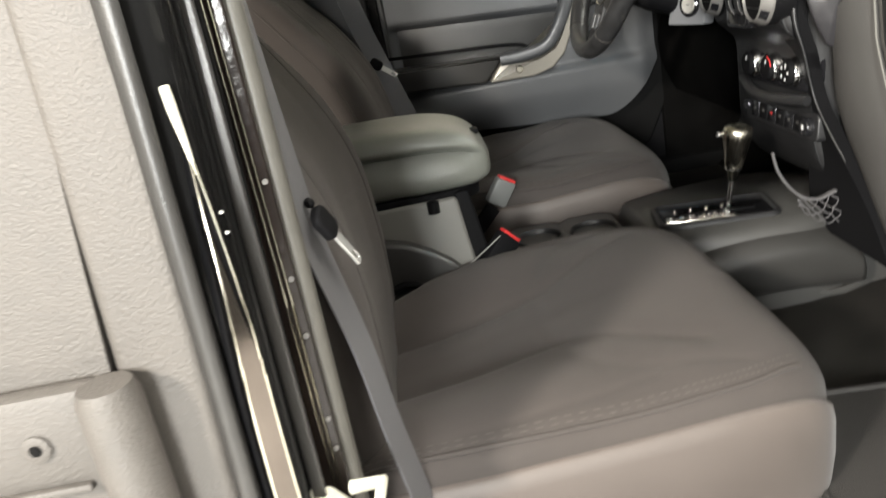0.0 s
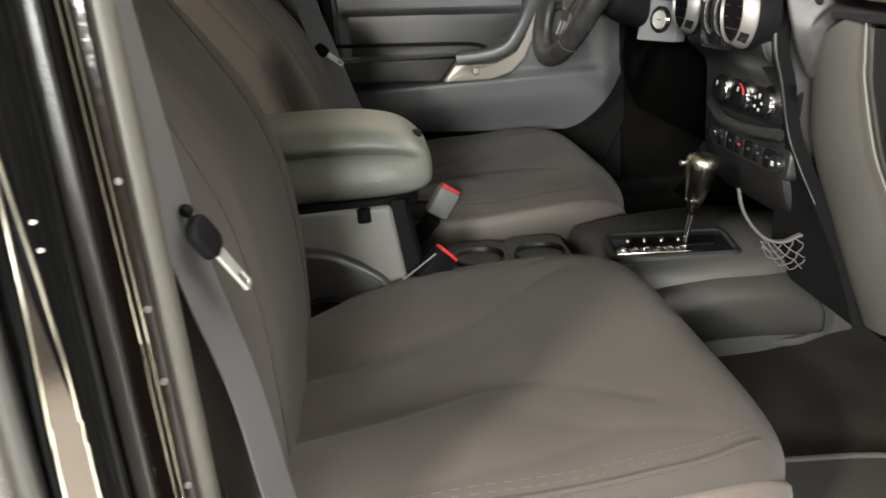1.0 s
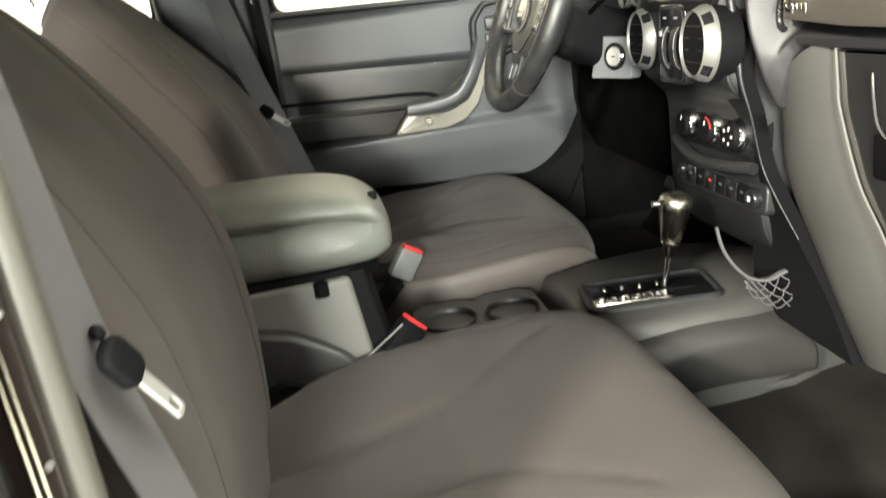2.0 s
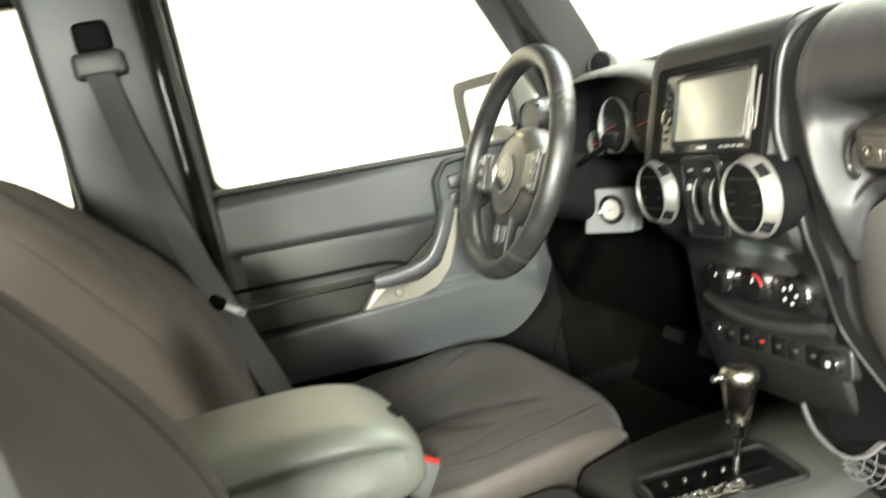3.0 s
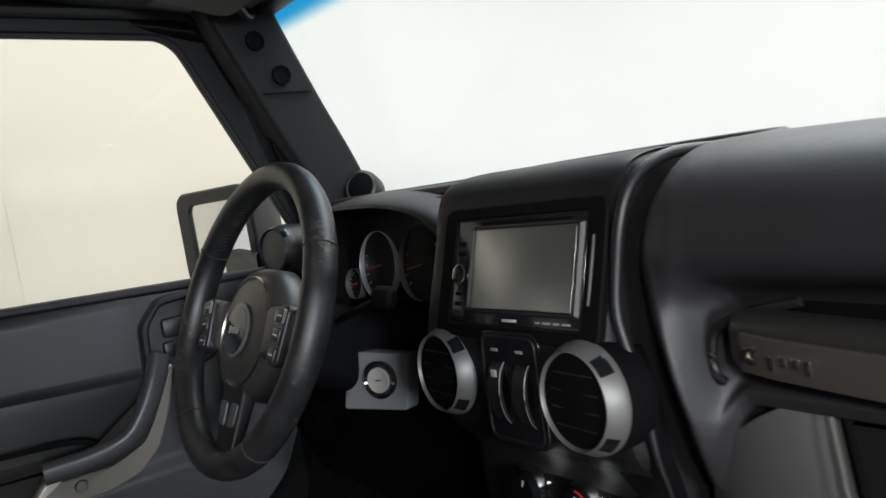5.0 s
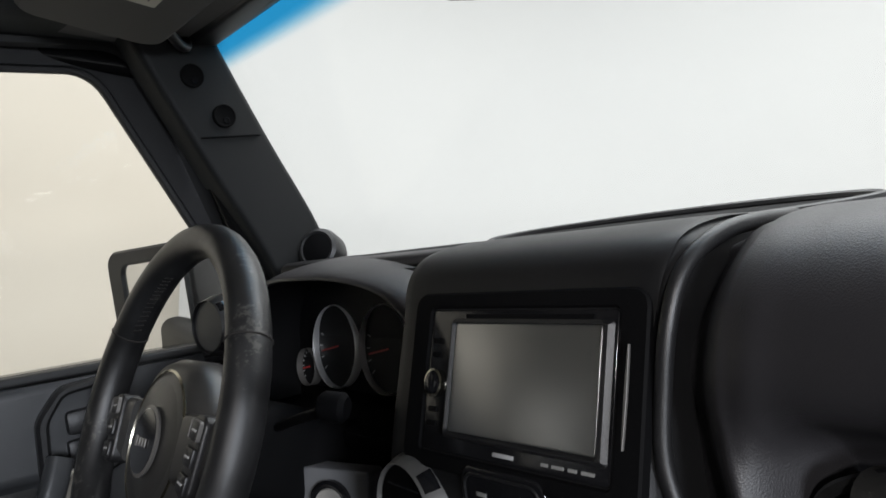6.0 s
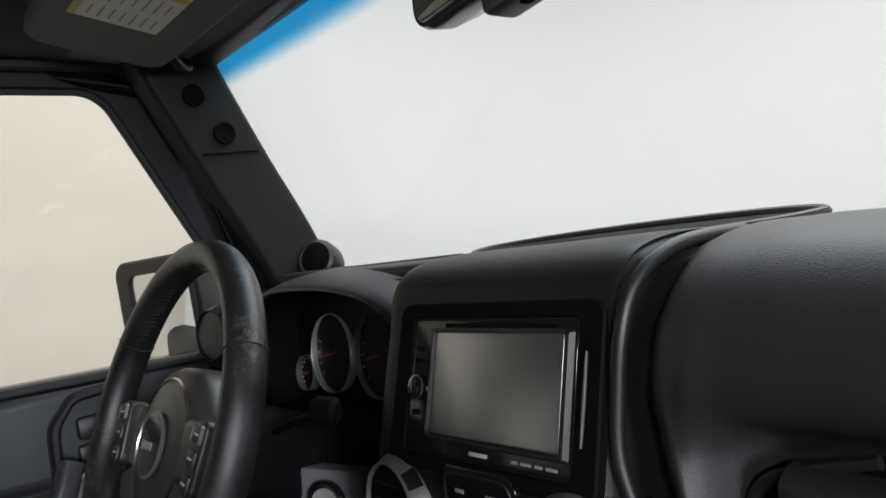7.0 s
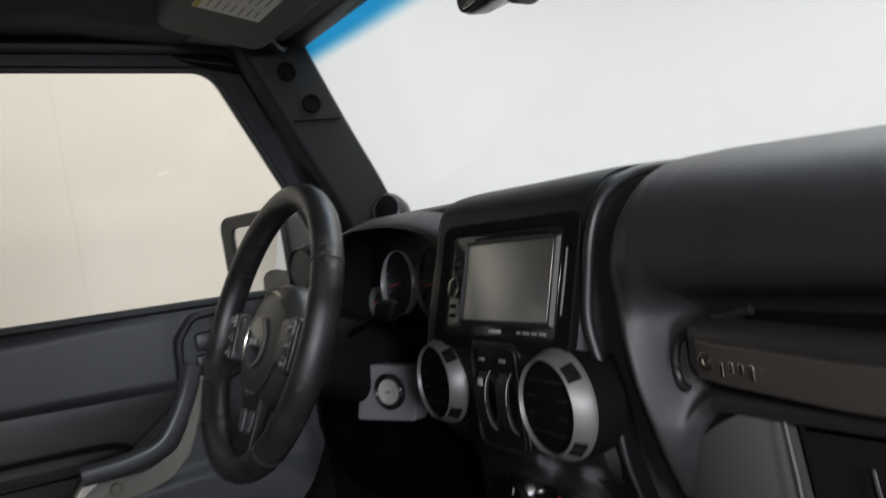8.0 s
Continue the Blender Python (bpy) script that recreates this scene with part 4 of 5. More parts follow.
# heater panel
HV = face_m(0.018, -0.030, 0.982, 4)
hv = part("heater_panel", slab(rrect(0.215, 0.062, 0.02), -0.02, 0.004, HV, 0.003), GLOSS, dash, "gloss black heater panel")
for k, x in enumerate((-0.068, 0.003, 0.070)):
    kn = part("heater_knob", lathe([(0.0215, 0.003), (0.0215, 0.008), (0.019, 0.020), (0.016, 0.023), (0.001, 0.0235)], 32, HV @ pose(x, 0, 0)), DARK, hv, "black heater knob")
    part("knob_ring", lathe([(0.0225, 0.003), (0.0230, 0.010), (0.0205, 0.0165), (0.0198, 0.010)], 36, HV @ pose(x, 0, 0)), CHROME, kn, "chrome knob ring")
    part("pointer", box((0, 0.010, 0.0238), (0.002, 0.007, 0.001), 0.0002, m=HV @ pose(x, 0, 0, 0, 0, -20)), WHITE_PRINT, kn)
    if k == 1:
        part("warm_arc", sweep([HV @ Vector((x + 0.0175 * math.cos(a), 0.0175 * math.sin(a), 0.0215)) for a in [radians(10 + 8 * i) for i in range(10)]], rrect(0.0018, 0.0016, 0.0004), up=tuple(HV.to_3x3() @ Vector((0, 0, 1)))), RED, kn, "red warm arc")
    if k == 2:
        for a in range(0, 360, 72):
            part("icon", box((0.0105, 0, 0.0238), (0.004, 0.004, 0.0008), 0.0002, m=HV @ pose(x, 0, 0, 0, 0, a)), WHITE_PRINT, kn)
part("panel_lip", sweep(spline([(0.006, 0.075, 0.955), (-0.012, 0.0, 0.945), (-0.012, -0.07, 0.942), (0.006, -0.145, 0.945)], 6), circle(0.008, 10)), PLASTIC, dash, "curved lip below the heater panel", 60)
# lower switch strip
LS = face_m(0.020, -0.036, 0.902, 6)
ls = part("switch_strip", slab(rrect(0.245, 0.042, 0.010), -0.02, 0.006, LS, 0.003), PLASTIC, dash, "black lower switch strip")
for k, x in enumerate((-0.078, -0.048, -0.018, 0.012, 0.042, 0.070)):
    s = part("push_switch", box((x, 0, 0.0075), (0.027, 0.026, 0.006), 0.002, m=LS), DARK if k % 2 else GLOSS, ls, "black push switch")
    part("switch_mark", box((x, 0.002, 0.0108), (0.008, 0.0035, 0.0006), 0.0002, m=LS), NEEDLE if k == 2 else CHEEK, s)
part("end_knob", lathe([(0.014, 0.003), (0.014, 0.014), (0.012, 0.017), (0.001, 0.017)], 24, LS @ pose(0.099, 0, 0)), GLOSS, ls, "round black end socket")
part("end_mark", box((0.099, 0, 0.0178), (0.006, 0.007, 0.0008), 0.0002, m=LS), WHITE_PRINT, ls)
part("left_knob", lathe([(0.010, 0.003), (0.010, 0.012), (0.008, 0.015), (0.001, 0.015)], 20, LS @ pose(-0.107, 0.004, 0)), GLOSS, ls)
# ignition plate
IG = face_m(-0.003, 0.277, 1.0725, 6, 24)
ig = part("ignition_plate", slab(rounded([(-0.060, -0.040), (0.036, -0.037), (0.044, 0.032), (-0.048, 0.034)], 0.006), -0.022, 0.003, IG, 0.002), PLATE, dash, "light grey ignition plate")
part("ignition_ring", lathe([(0.0235, 0.002), (0.0235, 0.008), (0.0205, 0.011), (0.0170, 0.008)], 36, IG), GLOSS, ig, "black ignition ring")
part("start_button", lathe([(0.0162, 0.002), (0.0162, 0.009), (0.0152, 0.0105), (0.0125, 0.0098), (0.001, 0.0092)], 36, IG), BUTTON, ig, "brushed metal start button")
part("button_slot", box((0, 0, 0.0096), (0.008, 0.0016, 0.001), 0.0003, m=IG), DARK, ig)
# passenger side: cheek, grab handle, glove box
def left_edge(z):
    q = [(0.725, -0.292), (0.79, -0.245), (0.85, -0.209), (0.90, -0.175), (0.95, -0.156), (1.03, -0.160), (1.08, -0.170), (1.16, -0.160)]
    return float(np.interp(z, [a for a, _ in q], [b for _, b in q]))
def right_edge(z):
    q = [(0.76, -0.445), (0.82, -0.400), (0.924, -0.331), (0.955, -0.309), (0.99, -0.289), (1.03, -0.277), (1.06, -0.272), (1.10, -0.268)]
    return float(np.interp(z, [a for a, _ in q], [b for _, b in q]))
def cheek(u, v):
    z0, z1 = 0.725 + 0.318 * v, 0.76 + 0.350 * v
    a, b = left_edge(z0), right_edge(z1)
    return (0.036 - 0.020 * math.sin(math.pi * u) ** 0.8 + 0.02 * (1 - v) + 0.016 * u, a + (b - a) * u, z0 + (z1 - z0) * u + 0.014 * v * math.sin(math.pi * u))
part("stack_cheek", sheet(cheek, 12, 16, (0.05, 0, 0)), CHEEK, dash, "grey lower cheek beside the stack", 60)
glove = part("glove_box", slab(rounded([(0.418, 0.80), (0.66, 0.80), (0.68, 1.105), (0.270, 1.105), (0.2795, 1.03), (0.312, 0.955), (0.352, 0.90)], 0.012), 0, 0.05, face_m(0.085, 0, 0, 0), 0.012), PLASTIC, dash, "black glove box lid")
part("glove_edge", tube(spline([(0.033, -0.268, 1.098), (0.033, -0.272, 1.06), (0.033, -0.277, 1.03), (0.033, -0.309, 0.955), (0.034, -0.350, 0.90), (0.036, -0.415, 0.80)], 6), 0.0013, 6), CONSOLE_SIDE, glove, "grey moulded edge")
part("glove_latch", box((0.40, 0.99, 0.052), (0.13, 0.05, 0.012), 0.006, m=face_m(0.085, 0, 0, 0)), DARK, glove, "black latch recess")
part("latch_lip", tube(spline([(0.030, -0.331, 1.075), (0.028, -0.336, 1.05), (0.028, -0.345, 1.02), (0.030, -0.37, 1.0)], 5), 0.0015, 6), CHEEK, glove)
grab = part("grab_handle", sweep([(0.022, -0.218, 1.150), (0.014, -0.25, 1.149), (0.004, -0.35, 1.146), (0.0, -0.5, 1.144), (0.008, -0.66, 1.148)], [(a - 0.001, b + 0.004) for a, b in rrect(0.034, 0.046, 0.014, 6)], up=(0, 0, 1)), CONSOLE_WING, dash, "charcoal passenger grab handle", 60)
part("handle_plate", sweep([(0.0055, -0.224, 1.148), (-0.0030, -0.255, 1.147), (-0.0130, -0.35, 1.143), (-0.0170, -0.5, 1.141), (-0.0090, -0.65, 1.145)], rrect(0.006, 0.030, 0.002), up=(0, 0, 1)), BRONZE, grab, "bronze grey handle plate", 60)
GH = face_m(-0.0010, -0.236, 1.148, 0, 15)
part("handle_screw", screws(GH, 0.0075), SATIN, grab, "satin torx screw")
GW = basis((-0.0084, -0.250, 1.1465), (-0.105, -0.99, 0), (0, 0, 1))
part("handle_mark", join(*[box((0.004 + 0.0092 * k, -0.001 if k in (0, 3) else 0.001, 0.0), (0.0042, 0.0105 if k in (0, 3) else 0.0065, 0.0012), 0.0006, m=GW) for k in range(4)]), SATIN, grab, "raised satin maker's mark")
part("handle_words", letters("SINCE", 0.018, face_m(-0.0205, -0.486, 1.1425, 0, 0), 0.0010), PALE, grab, "raised satin lettering")
part("handle_bezel", tube(spline([(0.022, -0.262, 1.182), (0.020, -0.225, 1.174), (0.018, -0.200, 1.163), (0.016, -0.191, 1.146), (0.015, -0.192, 1.126), (0.016, -0.200, 1.119)], 5), 0.0038, 8), PLASTIC, grab)
part("handle_back", box((0.070, -0.46, 1.15), (0.06, 0.44, 0.095), 0.01), DARK, dash, "dark recess behind the handle")
tw = thing("tweeter", (0.19, 0.58, 1.28), "small round black tweeter on the dash corner", "speaker")
TM = basis((0.191, 0.577, 1.313), (0.55, -0.83, 0), (0.25, 0.16, 0.95))
part("tweeter_body", lathe([(0.022, -0.05), (0.028, -0.035), (0.031, -0.008), (0.0295, 0.0), (0.025, 0.003), (0.021, 0.001)], 32, TM), PLASTIC, tw)
part("tweeter_grille", lathe([(0.022, -0.004), (0.022, 0.002), (0.012, 0.0045), (0.001, 0.005)], 28, TM), DARK, tw, "dark mesh grille")
part("tweeter_foot", box((0.208, 0.594, 1.286), (0.05, 0.05, 0.045), 0.012), PLASTIC, tw)

# the passenger's door, swung open
open_door = copy_thing(door, pose(0.15, -0.76, 0.62) @ pose(0, 0, 0, 0, 0, 80) @ pose(-0.45, 0.03, 0) @ Matrix.Diagonal((1, -1, 1, 1)))
tagged(open_door, "open passenger's car door with charcoal trim", "car door")
open_door.name = "passenger_door"
# ---- steering wheel and column ----
col = thing("steering_column", (0.06, 0.366, 1.08), "black steering column with stalks", "steering column")
SW = face_m(-0.1257, 0.3640, 1.1777, 23.7)
SC = face_m(-0.119, 0.364, 1.166, 23.7)
part("shroud", loft([[SC @ Vector((x, y - 0.01, z)) for x, y in rrect(w, h, 0.03)] for z, w, h in ((-0.22, 0.11, 0.10), (-0.10, 0.12, 0.11), (-0.05, 0.10, 0.10))]), DARK, col, "matt black column shroud")
for sx in (1, -1):
    stalk = part("stalk", sweep(spline([SC @ Vector((sx * 0.05, 0.02, -0.085)), SC @ Vector((sx * 0.11, 0.034, -0.075)), SC @ Vector((sx * 0.182, 0.048, -0.063))], 4), lambda t: circle(0.0042 + 0.0012 * t, 10)), DARK, col, "black column stalk")
    part("stalk_end", lathe([(0.009, -0.012), (0.0128, -0.008), (0.0128, 0.008), (0.010, 0.012), (0.001, 0.0125)], 24, basis(SC @ Vector((sx * 0.190, 0.050, -0.061)), (0.3, 0, 1), (0.8, sx * 0.6, -0.24))), DARK, stalk)
sw_ = thing("steering_wheel", (-0.10, 0.366, 1.16), "worn black leather steering wheel with thumb switches", "steering wheel")
R0, RT = 0.1785, 0.0168
rimpts = [SW @ Vector((R0 * math.cos(a), R0 * math.sin(a), 0)) for a in [2 * math.pi * i / 72 for i in range(72)]]
UPW = tuple(SW.to_3x3() @ Vector((0, 0, 1)))
rim = part("rim", sweep(rimpts, [(1.0 * RT * math.cos(t), 1.18 * RT * math.sin(t)) for t in [2 * math.pi * i / 14 for i in range(14)]], True, UPW), LEATHER, sw_, "worn black leather rim", 80)
for a in (27, 153, -52, -128):
    ca, sa = math.cos(radians(a)), math.sin(radians(a))
    c = SW @ Vector((R0 * ca, R0 * sa, 0))
    ring = [c + (SW.to_3x3() @ Vector((ca * 1.015 * RT * math.cos(t), sa * 1.015 * RT * math.cos(t), 1.19 * RT * math.sin(t)))) for t in [2 * math.pi * i / 20 for i in range(20)]]
    part("rim_seam", tube(ring, 0.0009, 5, True, tuple(SW.to_3x3() @ Vector((-sa, ca, 0)))), SEAM, rim, "stitched seam across the rim")
for a0, a1 in ((32, 62), (118, 148)):
    for k in range(14):
        a = radians(a0 + (a1 - a0) * k / 13)
        part("stitch", tube([SW @ Vector(((R0 - RT * 0.99) * math.cos(a + d), (R0 - RT * 0.99) * math.sin(a + d), e)) for d, e in ((-0.008, -0.004), (0.008, 0.004))], 0.0008, 4), SEAM, rim)
hub = part("airbag_pad", loft([[SW @ Vector((f * x, f * y - 0.019, z - 0.008)) for x, y in rrect(0.165, 0.165, 0.070, 8)] for z, f in ((-0.055, 0.70), (-0.03, 1.0), (-0.008, 0.98), (0.004, 0.90), (0.010, 0.70), (0.012, 0.3))]), CONSOLE_WING, sw_, "charcoal airbag pad", 60)
part("pad_ring", lathe([(0.0675, 0.0), (0.069, 0.005), (0.0668, 0.0065), (0.0658, 0.003)], 48, SW @ pose(0, -0.019, -0.005)), SATIN, hub, "thin satin ring")
part("pad_disc", lathe([(0.066, -0.01), (0.066, 0.003), (0.055, 0.0080), (0.03, 0.011), (0.001, 0.012)], 48, SW @ pose(0, -0.019, -0.005)), CONSOLE_WING, hub, "", 60)
em = part("emblem", lathe([(0.0325, 0.0), (0.0335, 0.0025), (0.0315, 0.0035), (0.001, 0.0045)], 40, SW @ pose(0, -0.019, 0.007)), SILVER, hub, "round satin silver emblem")
part("emblem_face", lathe([(0.0300, 0.0), (0.0300, 0.0042), (0.001, 0.0052)], 40, SW @ pose(0, -0.019, 0.007)), GLOSS, em, "gloss black emblem face")
part("emblem_mark", join(*[box((-0.012 + 0.008 * k, -0.001, 0.0058), (0.0055, 0.010 if k == 0 else 0.008, 0.0014), 0.0005, m=SW @ pose(0, -0.019, 0.007)) for k in range(4)]), SILVER, em)
for sx in (1, -1):
    sp = part("side_spoke", loft([[SW @ Vector((sx * x, y - 0.016 + 0.10 * (x - 0.07), z - 0.010)) for y, z in rrect(h, t, 0.008)] for x, h, t in ((0.070, 0.062, 0.03), (0.105, 0.056, 0.026), (0.140, 0.046, 0.022), (0.172, 0.034, 0.020))]), CONSOLE_WING, sw_, "charcoal side spoke")
    tp = part("thumb_switch", slab(rrect(0.026, 0.070, 0.009), 0.0, 0.019, SW @ pose(sx * 0.112, -0.018, -0.012, 0, 0, -6 * sx), 0.003), PLASTIC, sp, "black thumb switch pad")
    for y in (0.022, 0.0, -0.022):
        part("thumb_button", box((0, y, 0.020), (0.0188, 0.0158, 0.004), 0.0015, m=SW @ pose(sx * 0.112, -0.018, -0.012, 0, 0, -6 * sx)), PLASTIC, tp)
        if y > 0.01:
            part("key_outline", ring_frame(rrect(0.0205, 0.0175, 0.003), rrect(0.0190, 0.0160, 0.0025), 0.019, 0.0226, SW @ pose(sx * 0.112, -0.018, -0.012, 0, 0, -6 * sx) @ pose(0, y, 0), 0.0003), SILVER, tp, "thin satin outline")
        part("thumb_mark", box((0, y, 0.0222), (0.010, 0.0016, 0.0006), 0, m=SW @ pose(sx * 0.112, -0.018, -0.012, 0, 0, -6 * sx)), WHITE_PRINT, tp)
low_sp = part("lower_spoke", loft([[SW @ Vector((x, y0, z - 0.012)) for x, z in rrect(w, t, 0.005)] for y0, w, t in ((-0.070, 0.070, 0.024), (-0.110, 0.058, 0.018), (-0.150, 0.052, 0.016), (-0.174, 0.054, 0.018))]), STACK, sw_, "black lower spoke")
for sx in (1, -1):
    part("spoke_inlay", slab(rounded([(sx * 0.006, -0.135), (sx * 0.022, -0.132), (sx * 0.026, -0.105), (sx * 0.006, -0.105)][::sx], 0.004), -0.006, -0.001, SW, 0.001), DOORSKIN, low_sp, "satin grey spoke inlay")

# ---- seats ----
def build_seat():
    yc = -0.372
    seat = thing("front_seat", (-0.45, yc, 0.62), "charcoal brown fabric bucket seat with headrest", "car seat", "front seats")
    # cushion, from the back to the front edge: place, half width, top, bottom, dish
    st = [(-0.72, 0.225, 0.770, 0.63, 0.050), (-0.66, 0.252, 0.789, 0.62, 0.056), (-0.56, 0.265, 0.798, 0.62, 0.048), (-0.46, 0.268, 0.806, 0.62, 0.034), (-0.36, 0.267, 0.812, 0.62, 0.014), (-0.29, 0.262, 0.814, 0.62, 0.008),
          (-0.23, 0.248, 0.806, 0.62, 0.002), (-0.19, 0.224, 0.785, 0.622, 0.0), (-0.165, 0.178, 0.745, 0.63, 0.0), (-0.155, 0.11, 0.70, 0.65, 0.0)]
    fine = spline([(a[0], a[1], a[2]) for a in st], 14)
    fine2 = spline([(a[0], a[3], a[4]) for a in st], 14)
    N = 200
    # seams: two along the dished middle, an arc across its front, a flare to each front corner, one inside each long edge
    lines = [[(-0.418, -0.150), (-0.432, -0.100), (-0.438, -0.050), (-0.440, 0.0), (-0.438, 0.050), (-0.432, 0.100), (-0.418, 0.150)]]
    for sy in (1, -1):
        lines += [[(-0.70, sy * 0.070), (-0.56, sy * 0.071), (-0.48, sy * 0.072), (-0.43, sy * 0.076)],
                  [(-0.43, sy * 0.076), (-0.385, sy * 0.100), (-0.335, sy * 0.140), (-0.29, sy * 0.170)],
                  [(-0.418, sy * 0.150), (-0.38, sy * 0.185), (-0.34, sy * 0.203), (-0.30, sy * 0.212), (-0.25, sy * 0.222)],
                  [(-0.62, sy * 0.236), (-0.53, sy * 0.238), (-0.47, sy * 0.234), (-0.41, sy * 0.226), (-0.33, sy * 0.206)]]
    crease = np.array([(p.x, p.y + yc, 1.15 if k % 4 in (1, 2) else 0.5) for k, l in enumerate(lines) for p in spline([(x, y, 0) for x, y in l], 14)])
    def waist(x, y):
        """The inner rear corner of the cushion is drawn in beside the belt loop."""
        return 1.0 if y <= 0 else float(np.interp(x, [-0.70, -0.645, -0.58, -0.51, -0.44], [0.50, 0.60, 0.80, 0.94, 1.0]))
    def hollow(x, y, w):
        """How much of the dish is left at y from the middle: flat between the long seams at the back, where the cloth bends up to the sides."""
        r = min(1.0, abs(y) / w)
        q = min(1.0, max(0.0, (abs(y) - 0.070) / max(0.03, 0.86 * w - 0.070)))
        f = min(1.0, max(0.0, (-0.36 - x) / 0.10))
        return f * (1 - q) ** 1.9 + (1 - f) * (1 - r ** 2.2)
    def sink(x, y):
        """How deep the seams draw the cloth in, and its slow unevenness."""
        far = ((crease[:, :2] - (x, y)) ** 2).sum(1)
        k = int(far.argmin())
        d = math.sqrt(far[k])
        return crease[k, 2] * (0.0030 * math.exp(-(d / 0.0046) ** 2) + 0.0018 * math.exp(-(d / 0.020) ** 2)) - 0.0012 * noise.noise(Vector((x * 14, y * 14, 0.0)))
    def sec(i):
        p, q = fine[i], fine2[i]
        w, zt, zb, dish = p.y, p.z, q.y, q.z
        zm = zb + (zt - zb) * 0.55
        out = []
        for k in range(N):
            a = 2 * math.pi * k / N
            c, s = math.cos(a), math.sin(a)
            e = 0.42 if s > 0 else 0.3
            c, s = (c, s) if abs(s) < 0.999 else (0.0, math.copysign(1, s))
            y = w * math.copysign(abs(c) ** e, c) if s <= 0 else w * math.copysign(1 - (1 - abs(c)) ** 1.35, c)
            r = min(1.0, abs(y / w))
            y *= waist(p.x, y)
            if s > 0:
                z = zm + (zt - zm) * max(0.0, 1 - r ** (2 / 0.42)) ** 0.21 - dish * hollow(p.x, y, w * waist(p.x, y)) - sink(p.x, yc + y) * min(1, 8 * (1 - r))
            else:
                z = zm + (zm - zb) * math.copysign(abs(s) ** e, s)
            out.append((p.x, yc + y, z))
        return out
    cushion = part("cushion", loft([sec(i) for i in range(len(fine))]), FABRIC, seat, "charcoal brown fabric cushion", 70)
    cushion.location = (-0.016, 0.012, 0.003)
    def top(x, y):
        xs = [p.x for p in fine]
        w = np.interp(x, xs, [p.y for p in fine]); zt = np.interp(x, xs, [p.z for p in fine])
        zb = np.interp(x, xs, [p.y for p in fine2]); dish = np.interp(x, xs, [p.z for p in fine2])
        zm = zb + (zt - zb) * 0.55
        r = min(0.999, abs((y - yc) / (w * waist(x, y - yc))))
        return zm + (zt - zm) * max(0.0, 1 - r ** (2 / 0.42)) ** 0.21 - dish * hollow(x, y - yc, w * waist(x, y - yc)) - sink(x, y) * min(1, 8 * (1 - r))
    def seam(pts, r=0.0021, mat=SEAM, name="seam", lift=-0.0007, parent=cushion, n=8):
        line = [(p.x, p.y, top(p.x, p.y) + lift) for p in spline([(x, y, 0) for x, y in pts], n)]
        part(name, tube(line, r, 6), mat, parent)
    for sy in (1, -1):
        edge = [(-0.70, 0.238), (-0.60, 0.250), (-0.46, 0.258), (-0.34, 0.256), (-0.27, 0.247), (-0.215, 0.226)]
        seam([(x, yc + sy * w * waist(x, sy)) for x, w in edge], 0.0030, FABRIC, "piping", 0.001)
        for off in (-0.007, -0.013):
            row = spline([(x, yc + sy * (w + off) * waist(x, sy), 0) for x, w in edge], 18)
            part("stitching", join(*[tube([(p.x, p.y, top(p.x, p.y) + 0.0003) for p in row[k:k + 2]], 0.0005, 5) for k in range(0, len(row) - 1, 2)]), SEAM_THREAD, cushion, "fine dashed stitching")
    # taupe side of the cushion
    skirt = [(p.x, -p.y, p.z) for p in fine if p.x > -0.71] + [(p.x, p.y * waist(p.x, 1), p.z) for p in reversed(fine) if p.x > -0.71]
    rings = []
    for k, (x, w, zt) in enumerate(skirt):
        a, b = skirt[max(0, k - 1)], skirt[min(len(skirt) - 1, k + 1)]
        nx, ny = b[1] - a[1], a[0] - b[0]
        f = 1 / max(1e-6, math.hypot(nx, ny))
        z1 = max(0.665, zt - 0.048)
        rings.append([(x + nx * f * o, yc + w + ny * f * o, z) for o, z in ((0.004, 0.628), (0.008, 0.66), (0.0085, z1 - 0.02), (0.006, z1 - 0.004), (0.001, z1), (-0.02, z1 - 0.002), (-0.02, 0.628))])
    part("side_panel", loft(rings), FABRIC_SIDE, cushion, "taupe vinyl skirt round the cushion", 60)
    # recliner cover and the belt loop at the inner rear corner
    RC = basis((0, yc + 0.240, 0), (1, 0, 0), (0, 0, 1))
    part("recliner_cover", slab(rounded([(-0.76, 0.70), (-0.53, 0.70), (-0.525, 0.765), (-0.548, 0.797), (-0.578, 0.820), (-0.615, 0.841), (-0.660, 0.852), (-0.76, 0.852)], 0.012), -0.012, 0.012, RC, 0.008), CONSOLE_WING, seat, "charcoal recliner cover")
    loop = part("belt_loop", tube(spline([(-0.668, yc + 0.222, 0.735), (-0.658, yc + 0.222, 0.766), (-0.636, yc + 0.222, 0.780), (-0.612, yc + 0.222, 0.776), (-0.594, yc + 0.222, 0.760)], 6), 0.006, 8), DARK, seat, "black belt anchor loop")
    part("loop_pin", lathe([(0.0045, -0.003), (0.0045, 0.002), (0.001, 0.004)], 12, basis((-0.646, yc + 0.220, 0.752), (1, 0, 0), (0, 0, 1))), CHROME, loop, "bright steel pin")
    part("seat_base", box((-0.46, yc, 0.625), (0.44, 0.40, 0.06), 0.015), DARK, seat, "black seat base")
    for sy in (1, -1):
        part("seat_rail", box((-0.46, yc + sy * 0.18, 0.61), (0.52, 0.04, 0.03), 0.006), DARK, seat)
